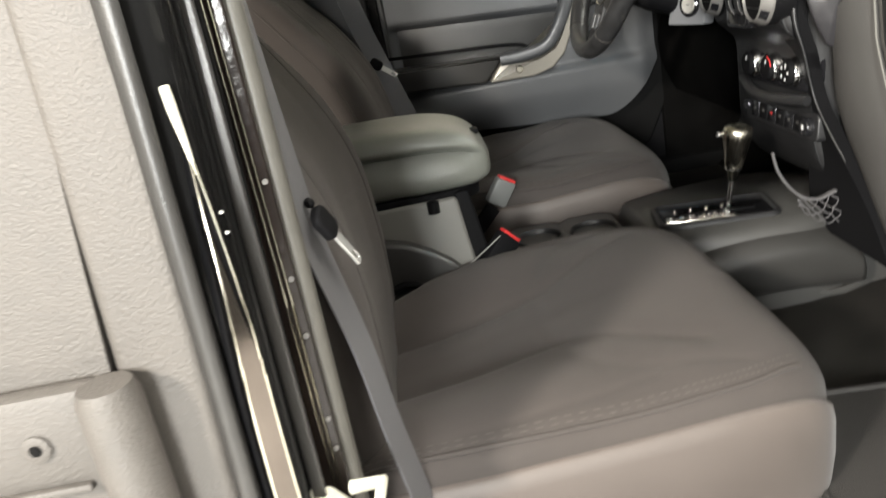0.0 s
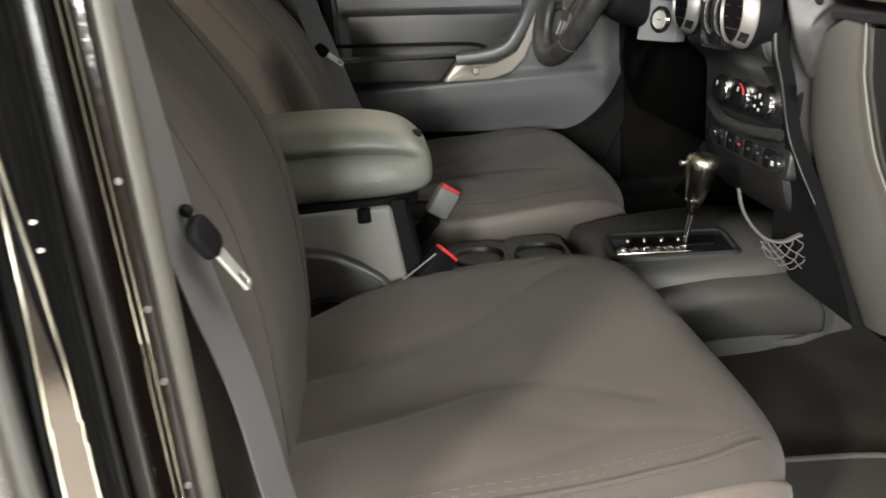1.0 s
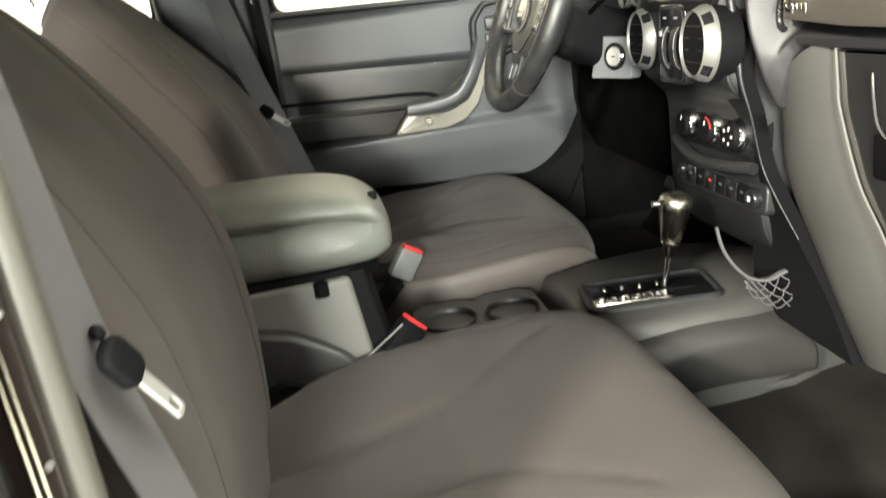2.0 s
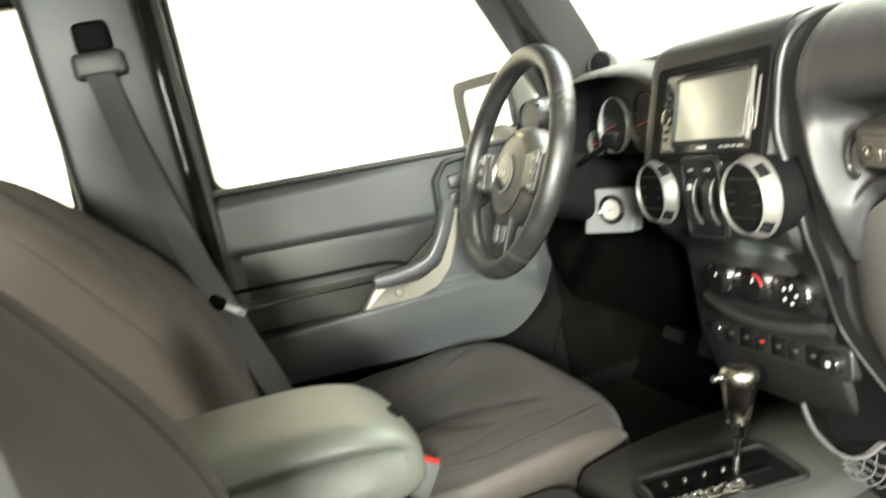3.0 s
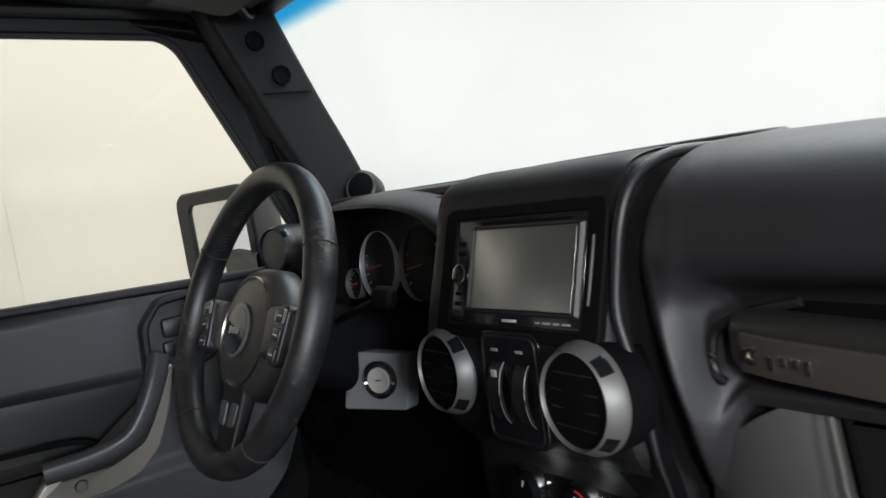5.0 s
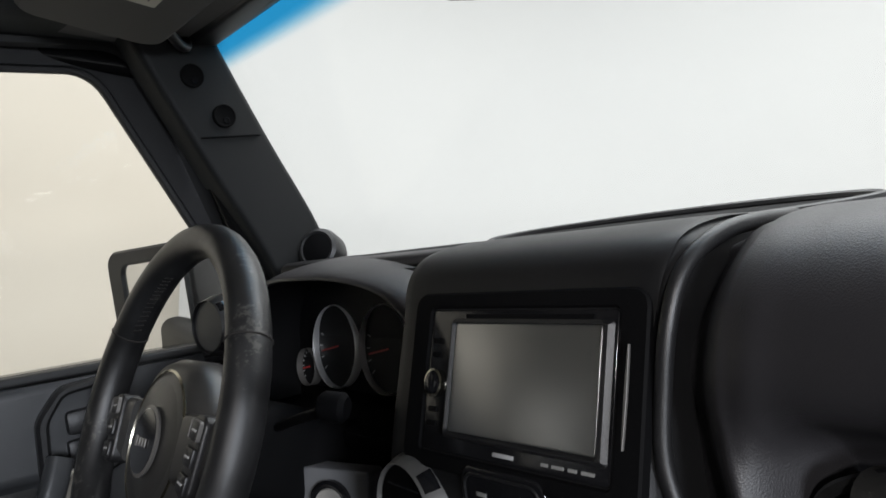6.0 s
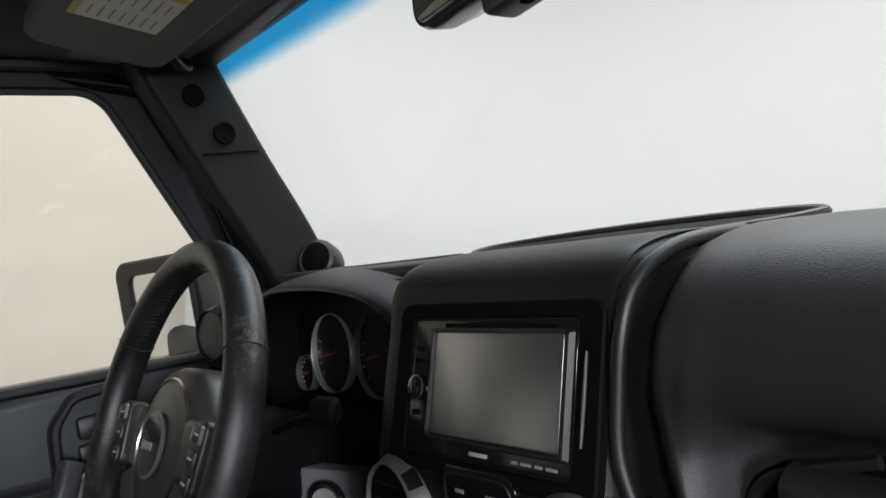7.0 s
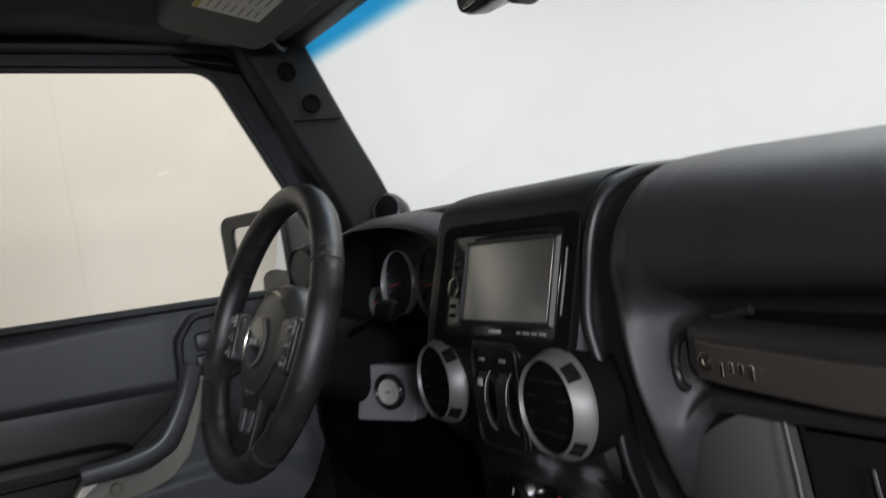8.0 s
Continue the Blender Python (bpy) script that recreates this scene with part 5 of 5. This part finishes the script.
    # backrest: front line at the middle, half width, thickness, bolster
    bk = [(-0.655, 0.725, 0.200, 0.10, 0.012), (-0.650, 0.805, 0.235, 0.13, 0.022), (-0.653, 0.905, 0.250, 0.14, 0.030), (-0.666, 1.005, 0.250, 0.14, 0.032), (-0.698, 1.095, 0.240, 0.135, 0.028), (-0.749, 1.185, 0.220, 0.125, 0.018),
          (-0.800, 1.260, 0.195, 0.11, 0.008), (-0.835, 1.303, 0.160, 0.10, 0.002), (-0.856, 1.323, 0.11, 0.08, 0.0)]
    b1 = spline([(a[0], a[1], a[2]) for a in bk], 12)
    b2 = spline([(a[3] * 1.15, a[4], 0) for a in bk], 12)
    rings = []
    M = 160
    for i, (p, q) in enumerate(zip(b1, b2)):
        a, b = b1[max(0, i - 1)], b1[min(len(b1) - 1, i + 1)]
        d = Vector((b.x - a.x, 0, b.y - a.y)).normalized()
        nrm = Vector((d.z, 0, -d.x))
        ring = []
        for k in range(M):
            t = 2 * math.pi * k / M
            c, s = math.cos(t), math.sin(t)
            y = p.z * math.copysign(abs(c) ** 0.5, c)
            off = q.x / 2 * math.copysign(abs(s) ** 0.55, s) - q.x / 2
            if s > 0:
                r = abs(y / p.z)
                off += q.y * (r ** 2.5) * (1 - 0.45 * r ** 14)
                up_ = i / len(b1)
                fold = math.exp(-((r - 0.60) / 0.028) ** 2) + (math.exp(-((r - 0.30) / 0.03) ** 2) if 0.15 < up_ < 0.7 else 0.0)
                off -= 0.0011 * fold * min(1, 6 * (1 - up_)) - 0.003 * noise.noise(Vector((p.y * 11, y * 11, 3.0)))
            ring.append(Vector((p.x, yc + y, p.y)) + nrm * off)
        rings.append(ring)
    back = part("backrest", loft(rings), FABRIC, seat, "charcoal brown fabric backrest", 70)
    for sy in (1, -1):
        k = min(range(M // 2), key=lambda j: abs(rings[36][j].y - (yc + sy * 0.60 * 0.26)))
        part("seam", tube([rings[i][k] for i in range(8, len(rings) - 14, 2)], 0.0011, 6), SEAM, back)
        k = min(range(M // 2), key=lambda j: abs(rings[36][j].y - (yc + sy * 0.955 * 0.26)))
        part("piping", tube([rings[i][k] for i in range(5, len(rings) - 12, 2)], 0.0026, 6), FABRIC, back)
    # headrest
    HR = basis((-0.900, yc, 1.432), (0, -1, 0), (-0.25, 0, 0.97))
    part("headrest", loft([[HR @ Vector((x * f, y * f, z)) for x, y in rrect(0.27, 0.185, 0.06, 6)] for z, f in ((-0.055, 0.6), (-0.048, 0.85), (-0.03, 0.97), (0.0, 1.0), (0.03, 0.97), (0.048, 0.85), (0.055, 0.6))]), FABRIC, seat, "charcoal brown headrest", 70)
    for sy in (1, -1):
        part("headrest_post", tube([(-0.892, yc + sy * 0.07, 1.27), (-0.915, yc + sy * 0.07, 1.38)], 0.006, 10), CHROME, seat, "chrome headrest post")
    return seat


pseat = build_seat()
dseat = copy_thing(pseat, pose(-0.45, 0.372, 0.62) @ Matrix.Diagonal((1, -1, 1, 1)))
# the driver's seat is set higher, further forward and leans back more
for c in dseat.children:
    kind = c.name.split(".")[0]
    if kind == "cushion":
        c.location = (0.0715, -0.022, 0.028)
    if kind == "backrest":
        c.matrix_basis = pose(-0.602, 0, 0.78) @ pose(0, 0, 0, 0, -7.0, 0) @ pose(0.65, 0, -0.75)
    if kind.startswith("headrest"):
        c.location = (-0.045, 0, 0.018)
tagged(dseat, "charcoal brown fabric driver's bucket seat behind the wheel", "car seat", "front seats")

# ---- centre console ----
con = thing("centre_console", (-0.25, 0, 0.62), "grey plastic centre console with cup holders", "console")
def con_sec(x, w, zt, zb):
    return [(x, y, z) for y, z in [(-w, zb), (-w * 0.97, zt - 0.05), (-w * 0.93, zt - 0.015), (-w * 0.82, zt), (0, zt + 0.002), (w * 0.82, zt), (w * 0.93, zt - 0.015), (w * 0.97, zt - 0.05), (w, zb)]]
cs = [con_sec(*a) for a in ((-0.56, 0.105, 0.745, 0.62), (-0.46, 0.106, 0.715, 0.62), (-0.44, 0.106, 0.695, 0.62), (-0.26, 0.108, 0.695, 0.62), (-0.24, 0.110, 0.700, 0.62), (-0.225, 0.120, 0.752, 0.62), (-0.19, 0.135, 0.760, 0.62), (-0.10, 0.150, 0.763, 0.62), (0.0, 0.150, 0.764, 0.62), (0.06, 0.135, 0.762, 0.62), (0.16, 0.115, 0.745, 0.62))]
cols = [spline(c, 5) for c in zip(*cs)]
part("console_top", loft([list(r) for r in zip(*cols)]), CONSOLE, con, "grey moulded console", 50)
for x, y in ((-0.298, 0.014), (-0.395, 0.021)):
    n = 24
    rim_ = [(x + 0.0385 * math.cos(a), y + 0.0385 * math.sin(a)) for a in [2 * math.pi * k / n for k in range(n)]]
    sq = []
    for a in [2 * math.pi * k / n for k in range(n)]:
        f = 1 / max(abs(math.cos(a)) / 0.0484, abs(math.sin(a)) / 0.104)
        sq.append((x + f * math.cos(a), f * math.sin(a) + 0.0))
    deck = part("cup_deck", ring_frame(sq, rim_, 0.700, 0.750, None, 0.0006), CONSOLE_WING, con, "charcoal deck round a cup holder")
    part("cup_holder", lathe([(0.0384, 0.745), (0.037, 0.71), (0.034, 0.700), (0.001, 0.699)], 36, pose(x, y, 0)), DARK, deck, "round black cup well")
    part("cup_rim", lathe([(0.0385, 0.748), (0.0425, 0.7535), (0.0405, 0.756), (0.0375, 0.752), (0.037, 0.746)], 36, pose(x, y, 0)), PLASTIC, deck, "black rim")
wing_top = spline([(-0.21, 0, 0.722), (-0.153, 0, 0.741), (-0.098, 0, 0.752), (-0.045, 0, 0.754), (0.026, 0, 0.746), (0.066, 0, 0.727), (0.086, 0, 0.700), (0.093, 0, 0.665), (0.093, 0, 0.640)], 6)
wing = []
for k, p in enumerate(wing_top):
    tuck = min(1.0, (len(wing_top) - 1 - k) / 14.0) ** 0.6
    wing.append([(p.x, -0.128 - 0.040 * tuck * (1 - abs(2 * v - 0.95) ** 3.2) + 0.008 * (1 - v), 0.628 + (p.z - 0.628) * v) for v in [j / 10 for j in range(11)]] + [(p.x, -0.10, p.z - 0.004), (p.x, -0.10, 0.628)])
side_wing = part("side_wing", loft(wing), CONSOLE_WING, con, "charcoal bulged console side", 50)
part("wing_foot", sweep([(-0.20, -0.136, 0.626), (-0.05, -0.142, 0.626), (0.06, -0.142, 0.626), (0.105, -0.128, 0.628)], rrect(0.010, 0.012, 0.003)), CONSOLE, side_wing, "grey foot of the console side")
# gear selector
gear = thing("gear_selector", (-0.09, -0.02, 0.765), "nickel gear lever on a black gate with chrome letters", "gear lever")
GATE = pose(-0.108, -0.048, 0.762, 0, 0, -9)
part("gate_plate", slab(rrect(0.178, 0.096, 0.012), 0, 0.006, GATE, 0.003), GLOSS, gear, "gloss black gate plate")
part("gate_frame", ring_frame(rrect(0.192, 0.110, 0.016), rrect(0.174, 0.092, 0.011), 0, 0.009, GATE, 0.003), PLASTIC, gear, "black gate surround")
part("gate_slot", box((0.005, -0.008, 0.0065), (0.12, 0.010, 0.002), 0.0008, m=GATE), DARK, gear)
part("gate_strip", box((-0.030, -0.041, 0.0075), (0.108, 0.0030, 0.003), 0.0008, m=GATE), SATIN, gear, "chrome letter strip")
for k in range(6):
    GL = GATE @ pose(-0.074 + 0.0172 * k, -0.0285, 0.0068, 0, 0, 8 * ((k * 5) % 3 - 1))
    gl = part("gate_letter", ring_frame(rrect(0.0160, 0.020 - 0.003 * (k % 2), 0.005), rrect(0.0075, 0.011 - 0.003 * (k % 2), 0.0025), 0, 0.0035, GL, 0.0014), CHROME, gear, "raised chrome gate letter")
    part("letter_bar", box((0, 0.002 * (k % 3 - 1), 0.002), (0.009, 0.0018, 0.002), 0.0005, m=GL), CHROME, gl)
for k in range(4):
    part("gate_dot", lathe([(0.0028, 0), (0.0028, 0.002), (0.0005, 0.0025)], 10, GATE @ pose(-0.06 + 0.026 * k, 0.020, 0.006)), SATIN, gear)
lv = [Vector((-0.088, -0.058, 0.768)), Vector((-0.076, -0.063, 0.838))]
part("lever_rod", tube([lv[0], lv[1]], 0.0042, 10), CHROME, gear, "thin chrome lever rod")
KM = basis(lv[1] - 0.022 * (lv[1] - lv[0]).normalized(), (1, 0, -0.13), (0, 1, 0.11))
kb = part("lever_knob", lathe([(0.0050, 0.0), (0.0075, 0.002), (0.0105, 0.020), (0.0120, 0.022), (0.0145, 0.028), (0.0180, 0.05), (0.0222, 0.074), (0.0226, 0.084), (0.0205, 0.0905), (0.014, 0.094), (0.001, 0.0950)], 32, KM), NICKEL, gear, "dark nickel knob", 60)
part("knob_cap", lathe([(0.0224, 0.079), (0.0229, 0.084), (0.0207, 0.0910), (0.014, 0.0945), (0.001, 0.0955)], 32, KM), SATIN, kb, "satin nickel cap", 60)
part("knob_collar", lathe([(0.0125, 0.0205), (0.0140, 0.0225), (0.0138, 0.0255), (0.0125, 0.0265)], 28, KM), CHROME, kb, "bright collar")
part("knob_button", lathe([(0.0045, 0), (0.0052, 0.007), (0.0045, 0.010), (0.0005, 0.0105)], 16, KM @ pose(-0.018, 0.012, 0.077, 0, -90, 0)), CHROME, kb, "chrome release button")
# armrest box
arm = thing("armrest_box", (-0.62, -0.015, 0.62), "grey console box with a padded grey-green armrest lid", "armrest")
part("box_body", slab(rounded([(-0.80, 0.62), (-0.55, 0.62), (-0.505, 0.70), (-0.528, 0.895), (-0.80, 0.895)], 0.01), 0, 0.225, basis((0, 0.105, 0), (1, 0, 0), (0, 0, 1)), 0.006), CONSOLE_SIDE, arm, "light grey box side")
part("box_front", slab(rounded([(-0.555, 0.64), (-0.492, 0.66), (-0.480, 0.72), (-0.508, 0.90), (-0.532, 0.90), (-0.512, 0.72)], 0.006), 0, 0.20, basis((0, 0.09, 0), (1, 0, 0), (0, 0, 1)), 0.004), DARK, arm, "black box front")
lid_st = [(-0.84, 0.084, 0.897, 1.001), (-0.78, 0.100, 0.897, 1.007), (-0.68, 0.104, 0.897, 1.009), (-0.58, 0.104, 0.897, 1.006), (-0.52, 0.101, 0.898, 0.996), (-0.489, 0.093, 0.901, 0.981), (-0.470, 0.077, 0.909, 0.961), (-0.464, 0.053, 0.918, 0.947)]
lr = []
for p, q in zip(spline([a[:3] for a in lid_st], 5), spline([(a[3], 0, 0) for a in lid_st], 5)):
    ring = []
    for k in range(96):
        t = 2 * math.pi * k / 96
        c, s = math.cos(t), math.sin(t)
        w, zb, zt = p.y, p.z, q.x
        zm = zb + (zt - zb) * 0.42
        y = w * math.copysign(abs(c) ** 0.5, c)
        z = zm + (zt - zm if s > 0 else zm - zb) * math.copysign(abs(s) ** (0.36 if s > 0 else 0.4), s)
        # a crease along each flank
        y -= 0.015 * math.copysign(1, c) * math.exp(-((z - (zm + 0.36 * (zt - zm))) / 0.0075) ** 2) * min(1.0, max(0.0, (-0.472 - p.x) / 0.03))
        ring.append((p.x, -0.012 + y, z))
    lr.append(ring)
lid = part("lid", loft(lr), ARMREST, arm, "padded grey-green armrest lid", 60)
part("lid_tray", slab(rounded([(-0.80, -0.12), (-0.53, -0.112), (-0.487, -0.075), (-0.487, 0.055), (-0.53, 0.088), (-0.80, 0.088)], 0.02), 0.884, 0.904, None, 0.004), DARK, lid, "black lid base")
part("lid_latch", box((-0.480, -0.040, 0.9755), (0.012, 0.024, 0.008), 0.002, m=pose(0, 0, 0)), DARK, lid, "black lid latch")
part("lid_bumper", lathe([(0.010, -0.012), (0.010, 0.006), (0.004, 0.008)], 16, pose(-0.566, -0.117, 0.888)), DARK, lid, "black rubber bumper")

# ---- belts ----
def strap(path, w, name, parent, twist=None, mat=WEB, label=""):
    rings = []
    p = spline(path, 8)
    for i, q in enumerate(p):
        d = (p[min(i + 1, len(p) - 1)] - p[max(i - 1, 0)]).normalized()
        wide = Vector(twist(i / (len(p) - 1)))
        wide = (wide - d * wide.dot(d)).normalized()
        nn = d.cross(wide)
        rings.append([q + wide * a + nn * b for a, b in ((-w / 2, -0.0007), (w / 2, -0.0007), (w / 2, 0.0007), (-w / 2, 0.0007))])
    return part(name, loft(rings), mat, parent, label)


def tongue(m, parent):
    t = part("tongue", slab(rrect(0.024, 0.030, 0.009), -0.004, 0.004, m, 0.003), DARK, parent, "black belt tongue")
    part("tongue_plate", ring_frame(rrect(0.011, 0.042, 0.003, cy=-0.032), rrect(0.005, 0.010, 0.002, cy=-0.044), -0.0012, 0.0012, m, 0.0004), PALE, t, "bright steel tongue plate")
    return t


pb = thing("seat_belt", (-0.68, -0.64, 0.65), "dark webbing seat belt hanging by the passenger pillar", "seat belt", "seat belts")
strap([(-0.695, -0.668, 1.50), (-0.680, -0.664, 1.25), (-0.672, -0.652, 1.10), (-0.668, -0.634, 1.02), (-0.652, -0.622, 0.92), (-0.636, -0.640, 0.82), (-0.615, -0.648, 0.70)], 0.046, "webbing", pb, lambda t: (0.22, 0.975, 0))
tongue(basis((-0.660, -0.640, 1.042), (0.12, 0.90, 0.415), (-0.36, -0.35, 0.86)) @ pose(0, 0, 0.006), pb)
part("belt_stop", lathe([(0.004, -0.003), (0.005, 0.0), (0.003, 0.003)], 12, basis((-0.664, -0.640, 1.062), (0.89, -0.45, 0), (0, 0, 1))), DARK, pb, "small black belt button")
db = thing("seat_belt", (-0.66, 0.60, 0.65), "dark webbing seat belt hanging by the driver's pillar", "seat belt", "seat belts")
strap([(-0.724, 0.618, 1.47), (-0.704, 0.606, 1.34), (-0.660, 0.596, 1.15), (-0.630, 0.584, 1.05), (-0.606, 0.578, 0.97), (-0.575, 0.575, 0.87), (-0.548, 0.575, 0.78)], 0.048, "webbing", db, lambda t: (0.92, 0.36, 0.1))
tongue(basis((-0.636, 0.576, 1.046), (0.62, 0.12, 0.77), (-0.77, -0.02, 0.64)) @ pose(0, 0, 0.006), db)
dring = part("belt_guide", box((-0.722, 0.634, 1.488), (0.085, 0.026, 0.045), 0.010, 3), CONSOLE, db, "charcoal belt guide")
part("guide_cap", box((-0.722, 0.640, 1.535), (0.060, 0.026, 0.055), 0.012, 3), DARK, dring)


def buckle(name_m, label, shell):
    b = thing("belt_buckle", name_m.translation, label, "belt buckle", "belt buckles")
    part("buckle_body", box((0, 0, 0.036), (0.040, 0.021, 0.050), 0.005, m=name_m), shell, b, "buckle body")
    part("release", box((0, 0, 0.0625), (0.034, 0.016, 0.005), 0.0015, m=name_m), RED, b, "red release button")
    part("stem", sweep([name_m @ Vector((0, 0, 0.004)), name_m @ Vector((-0.01, 0, -0.05)), name_m @ Vector((-0.02, 0, -0.12))], rrect(0.030, 0.010, 0.004), up=tuple(name_m.to_3x3() @ Vector((0, 1, 0)))), DARK, b, "black buckle stem")
    return b


buckle(basis((-0.460, 0.116, 0.792), (0.80, 0.25, -0.55), (-0.2, 0.97, 0.1)), "grey belt buckle with red button beside the driver's seat", BUCKLE)
pbuckle = buckle(basis((-0.500, -0.140, 0.778), (0.62, 0.30, -0.72), (-0.4, 0.91, 0.1)), "dark belt buckle with red button beside the passenger seat", DARK)
part("buckle_edge", tube([(-0.531, -0.146, 0.790), (-0.500, -0.146, 0.811), (-0.474, -0.146, 0.829)], 0.0012, 6), CONSOLE_SIDE, pbuckle, "pale grey buckle edge")

# ---- sun visor and mirror ----
vis = thing("sun_visor", (-0.08, 0.38, 1.64), "grey cloth sun visor with a warning label, folded up", "sun visor")
VM = basis((-0.079, 0.315, 1.622), (0, 1, 0), (0.968, 0, -0.25))
part("visor_panel", slab(rrect(0.44, 0.165, 0.03, cx=0.03, cy=0.01), -0.012, 0.012, VM, 0.008), VISOR_CLOTH, vis, "grey cloth visor panel")
lab = part("visor_label", slab(rrect(0.245, 0.094, 0.003), 0.0122, 0.0130, VM, 0.0001), PAPER, vis, "white warning label")
part("label_stripe", slab(rrect(0.012, 0.094, 0.001, cx=0.012), 0.0131, 0.0134, VM, 0.0001), YELLOW, lab, "yellow stripe")
part("label_stripe", slab(rrect(0.245, 0.007, 0.001, cy=-0.043), 0.0131, 0.0134, VM, 0.0001), YELLOW, lab, "yellow stripe")
for k in range(7):
    for cx, w in ((-0.085, 0.055), (-0.025, 0.045), (0.045, 0.040), (0.095, 0.035)):
        part("label_line", slab(rrect(w * (0.8 + 0.2 * ((k * 7) % 3) / 2), 0.0018, 0.0005, cx=cx, cy=0.036 - 0.011 * k), 0.0131, 0.0134, VM, 0.0001), INK, lab)
part("visor_pivot", tube(spline([(0.02, 0.56, 1.615), (0.045, 0.585, 1.600), (0.06, 0.60, 1.605), (0.055, 0.61, 1.63)], 5), 0.007, 10), PLASTIC, vis, "black pivot arm")
rv = thing("rear_view_mirror", (0.12, -0.02, 1.53), "black rear-view mirror on the windscreen", "mirror")
RM = basis((0.066, -0.014, 1.540), (-0.10, -0.99, 0.07), (0.10, 0, 0.99))
part("housing", loft([[RM @ Vector((x * f, y * f, z)) for x, y in rrect(0.235, 0.068, 0.024, 5)] for z, f in ((0.008, 0.97), (0.0, 1.0), (-0.02, 0.96), (-0.035, 0.8), (-0.042, 0.5))]), GLOSS, rv, "black mirror housing")
part("mirror_glass", slab(rrect(0.222, 0.058, 0.02), 0.007, 0.0095, RM, 0.0005), MIRROR, rv, "mirror glass")
part("mount", tube([RM @ Vector((0, 0, -0.03)), RM @ Vector((0, 0.02, -0.08)), (0.150, -0.03, 1.590)], 0.012, 12), PLASTIC, rv)
pod = part("sensor_pod", box((0.028, -0.040, -0.018), (0.11, 0.022, 0.036), 0.008, m=RM), PLASTIC, rv, "black pod below the mirror")
for x in (0.0, 0.030):
    part("pod_button", box((x + 0.02, -0.053, -0.012), (0.010, 0.006, 0.010), 0.002, m=RM), DARK, pod)

# ---- net pocket, pedals, mat ----
net = thing("net_pocket", (0.02, -0.165, 0.78), "pale cord net pocket on the console side", "net")
rimline = spline([(-0.051, -0.150, 0.878), (-0.046, -0.151, 0.853), (-0.036, -0.152, 0.831), (-0.019, -0.154, 0.809), (0.000, -0.156, 0.797), (0.018, -0.159, 0.796), (0.034, -0.163, 0.804), (0.058, -0.168, 0.809), (0.078, -0.170, 0.811)], 6)
part("net_rim", sweep(rimline, lambda t: rrect(0.004, 0.005 + 0.004 * min(1.0, t * 1.6), 0.0015), up=(0, 1, 0)), CORD, net, "elastic top band")
drop = rimline[17:]
def knot(k, j):
    """A knot of the net: k along the band, j rows down; the net hangs deeper towards the dash."""
    p = drop[min(len(drop) - 1, int(round(k * (len(drop) - 1) / 11)))]
    depth = 0.022 + 0.046 * k / 11
    shake = Vector((noise.noise(Vector((k * 1.7, j * 2.3, 0.0))), 0.5 * noise.noise(Vector((k * 1.1, j * 1.9, 5.0))), noise.noise(Vector((k * 2.1, j * 1.3, 9.0)))))
    return p + Vector((0.004 * j / 5, -0.012 * math.sin(math.pi * j / 5.5), -depth * j / 5)) + (0.0035 * shake if j else Vector((0, 0, 0)))
cords = [tube(spline([knot(k, j), knot(k, j).lerp(knot(min(11, max(0, k + s)), j + 1), 0.5) + Vector((0, -0.002, -0.001)), knot(min(11, max(0, k + s)), j + 1)], 3), 0.0009, 5) for k in range(12) for j in range(5) for s in (-1, 1) if (k + j) % 2 == 0]
part("netting", join(*cords), CORD, net, "knotted pale cords")
for y, z, w in ((0.42, 0.80, 0.06), (0.30, 0.79, 0.085)):
    ped = thing("pedal", (0.20, y, z), "black rubber foot pedal in the dark footwell", "pedal", "pedals")
    part("pedal_pad", slab(rrect(w, 0.06, 0.01), 0, 0.012, face_m(0.17, y, z, 30), 0.004), RUBBER, ped)
    part("pedal_trim", ring_frame(rrect(w + 0.006, 0.066, 0.012), rrect(w - 0.002, 0.058, 0.009), 0.002, 0.010, face_m(0.17, y, z, 30), 0.001), PLASTIC, ped, "raised black edge")
    part("pedal_arm", tube([(0.175, y, z + 0.02), (0.22, y, z + 0.14), (0.26, y, z + 0.30)], 0.009, 8), DARK, ped)
mat_ = thing("floor_mat", (-0.02, -0.42, 0.62), "plain dark rubber floor mat in the passenger footwell", "floor mat")
part("mat_sheet", slab(rounded([(-0.22, -0.67), (-0.02, -0.67), (0.02, -0.43), (-0.02, -0.42), (-0.22, -0.40)], 0.03), 0.6205, 0.630, None, 0.004), MAT_RUBBER, mat_)
part("mat_rim", tube([(x, y, 0.631) for x, y in inset(rounded([(-0.22, -0.67), (-0.02, -0.67), (0.02, -0.43), (-0.02, -0.42), (-0.22, -0.40)], 0.03), 0.008)], 0.004, 8, True), MAT_RUBBER, mat_, "raised mat border")
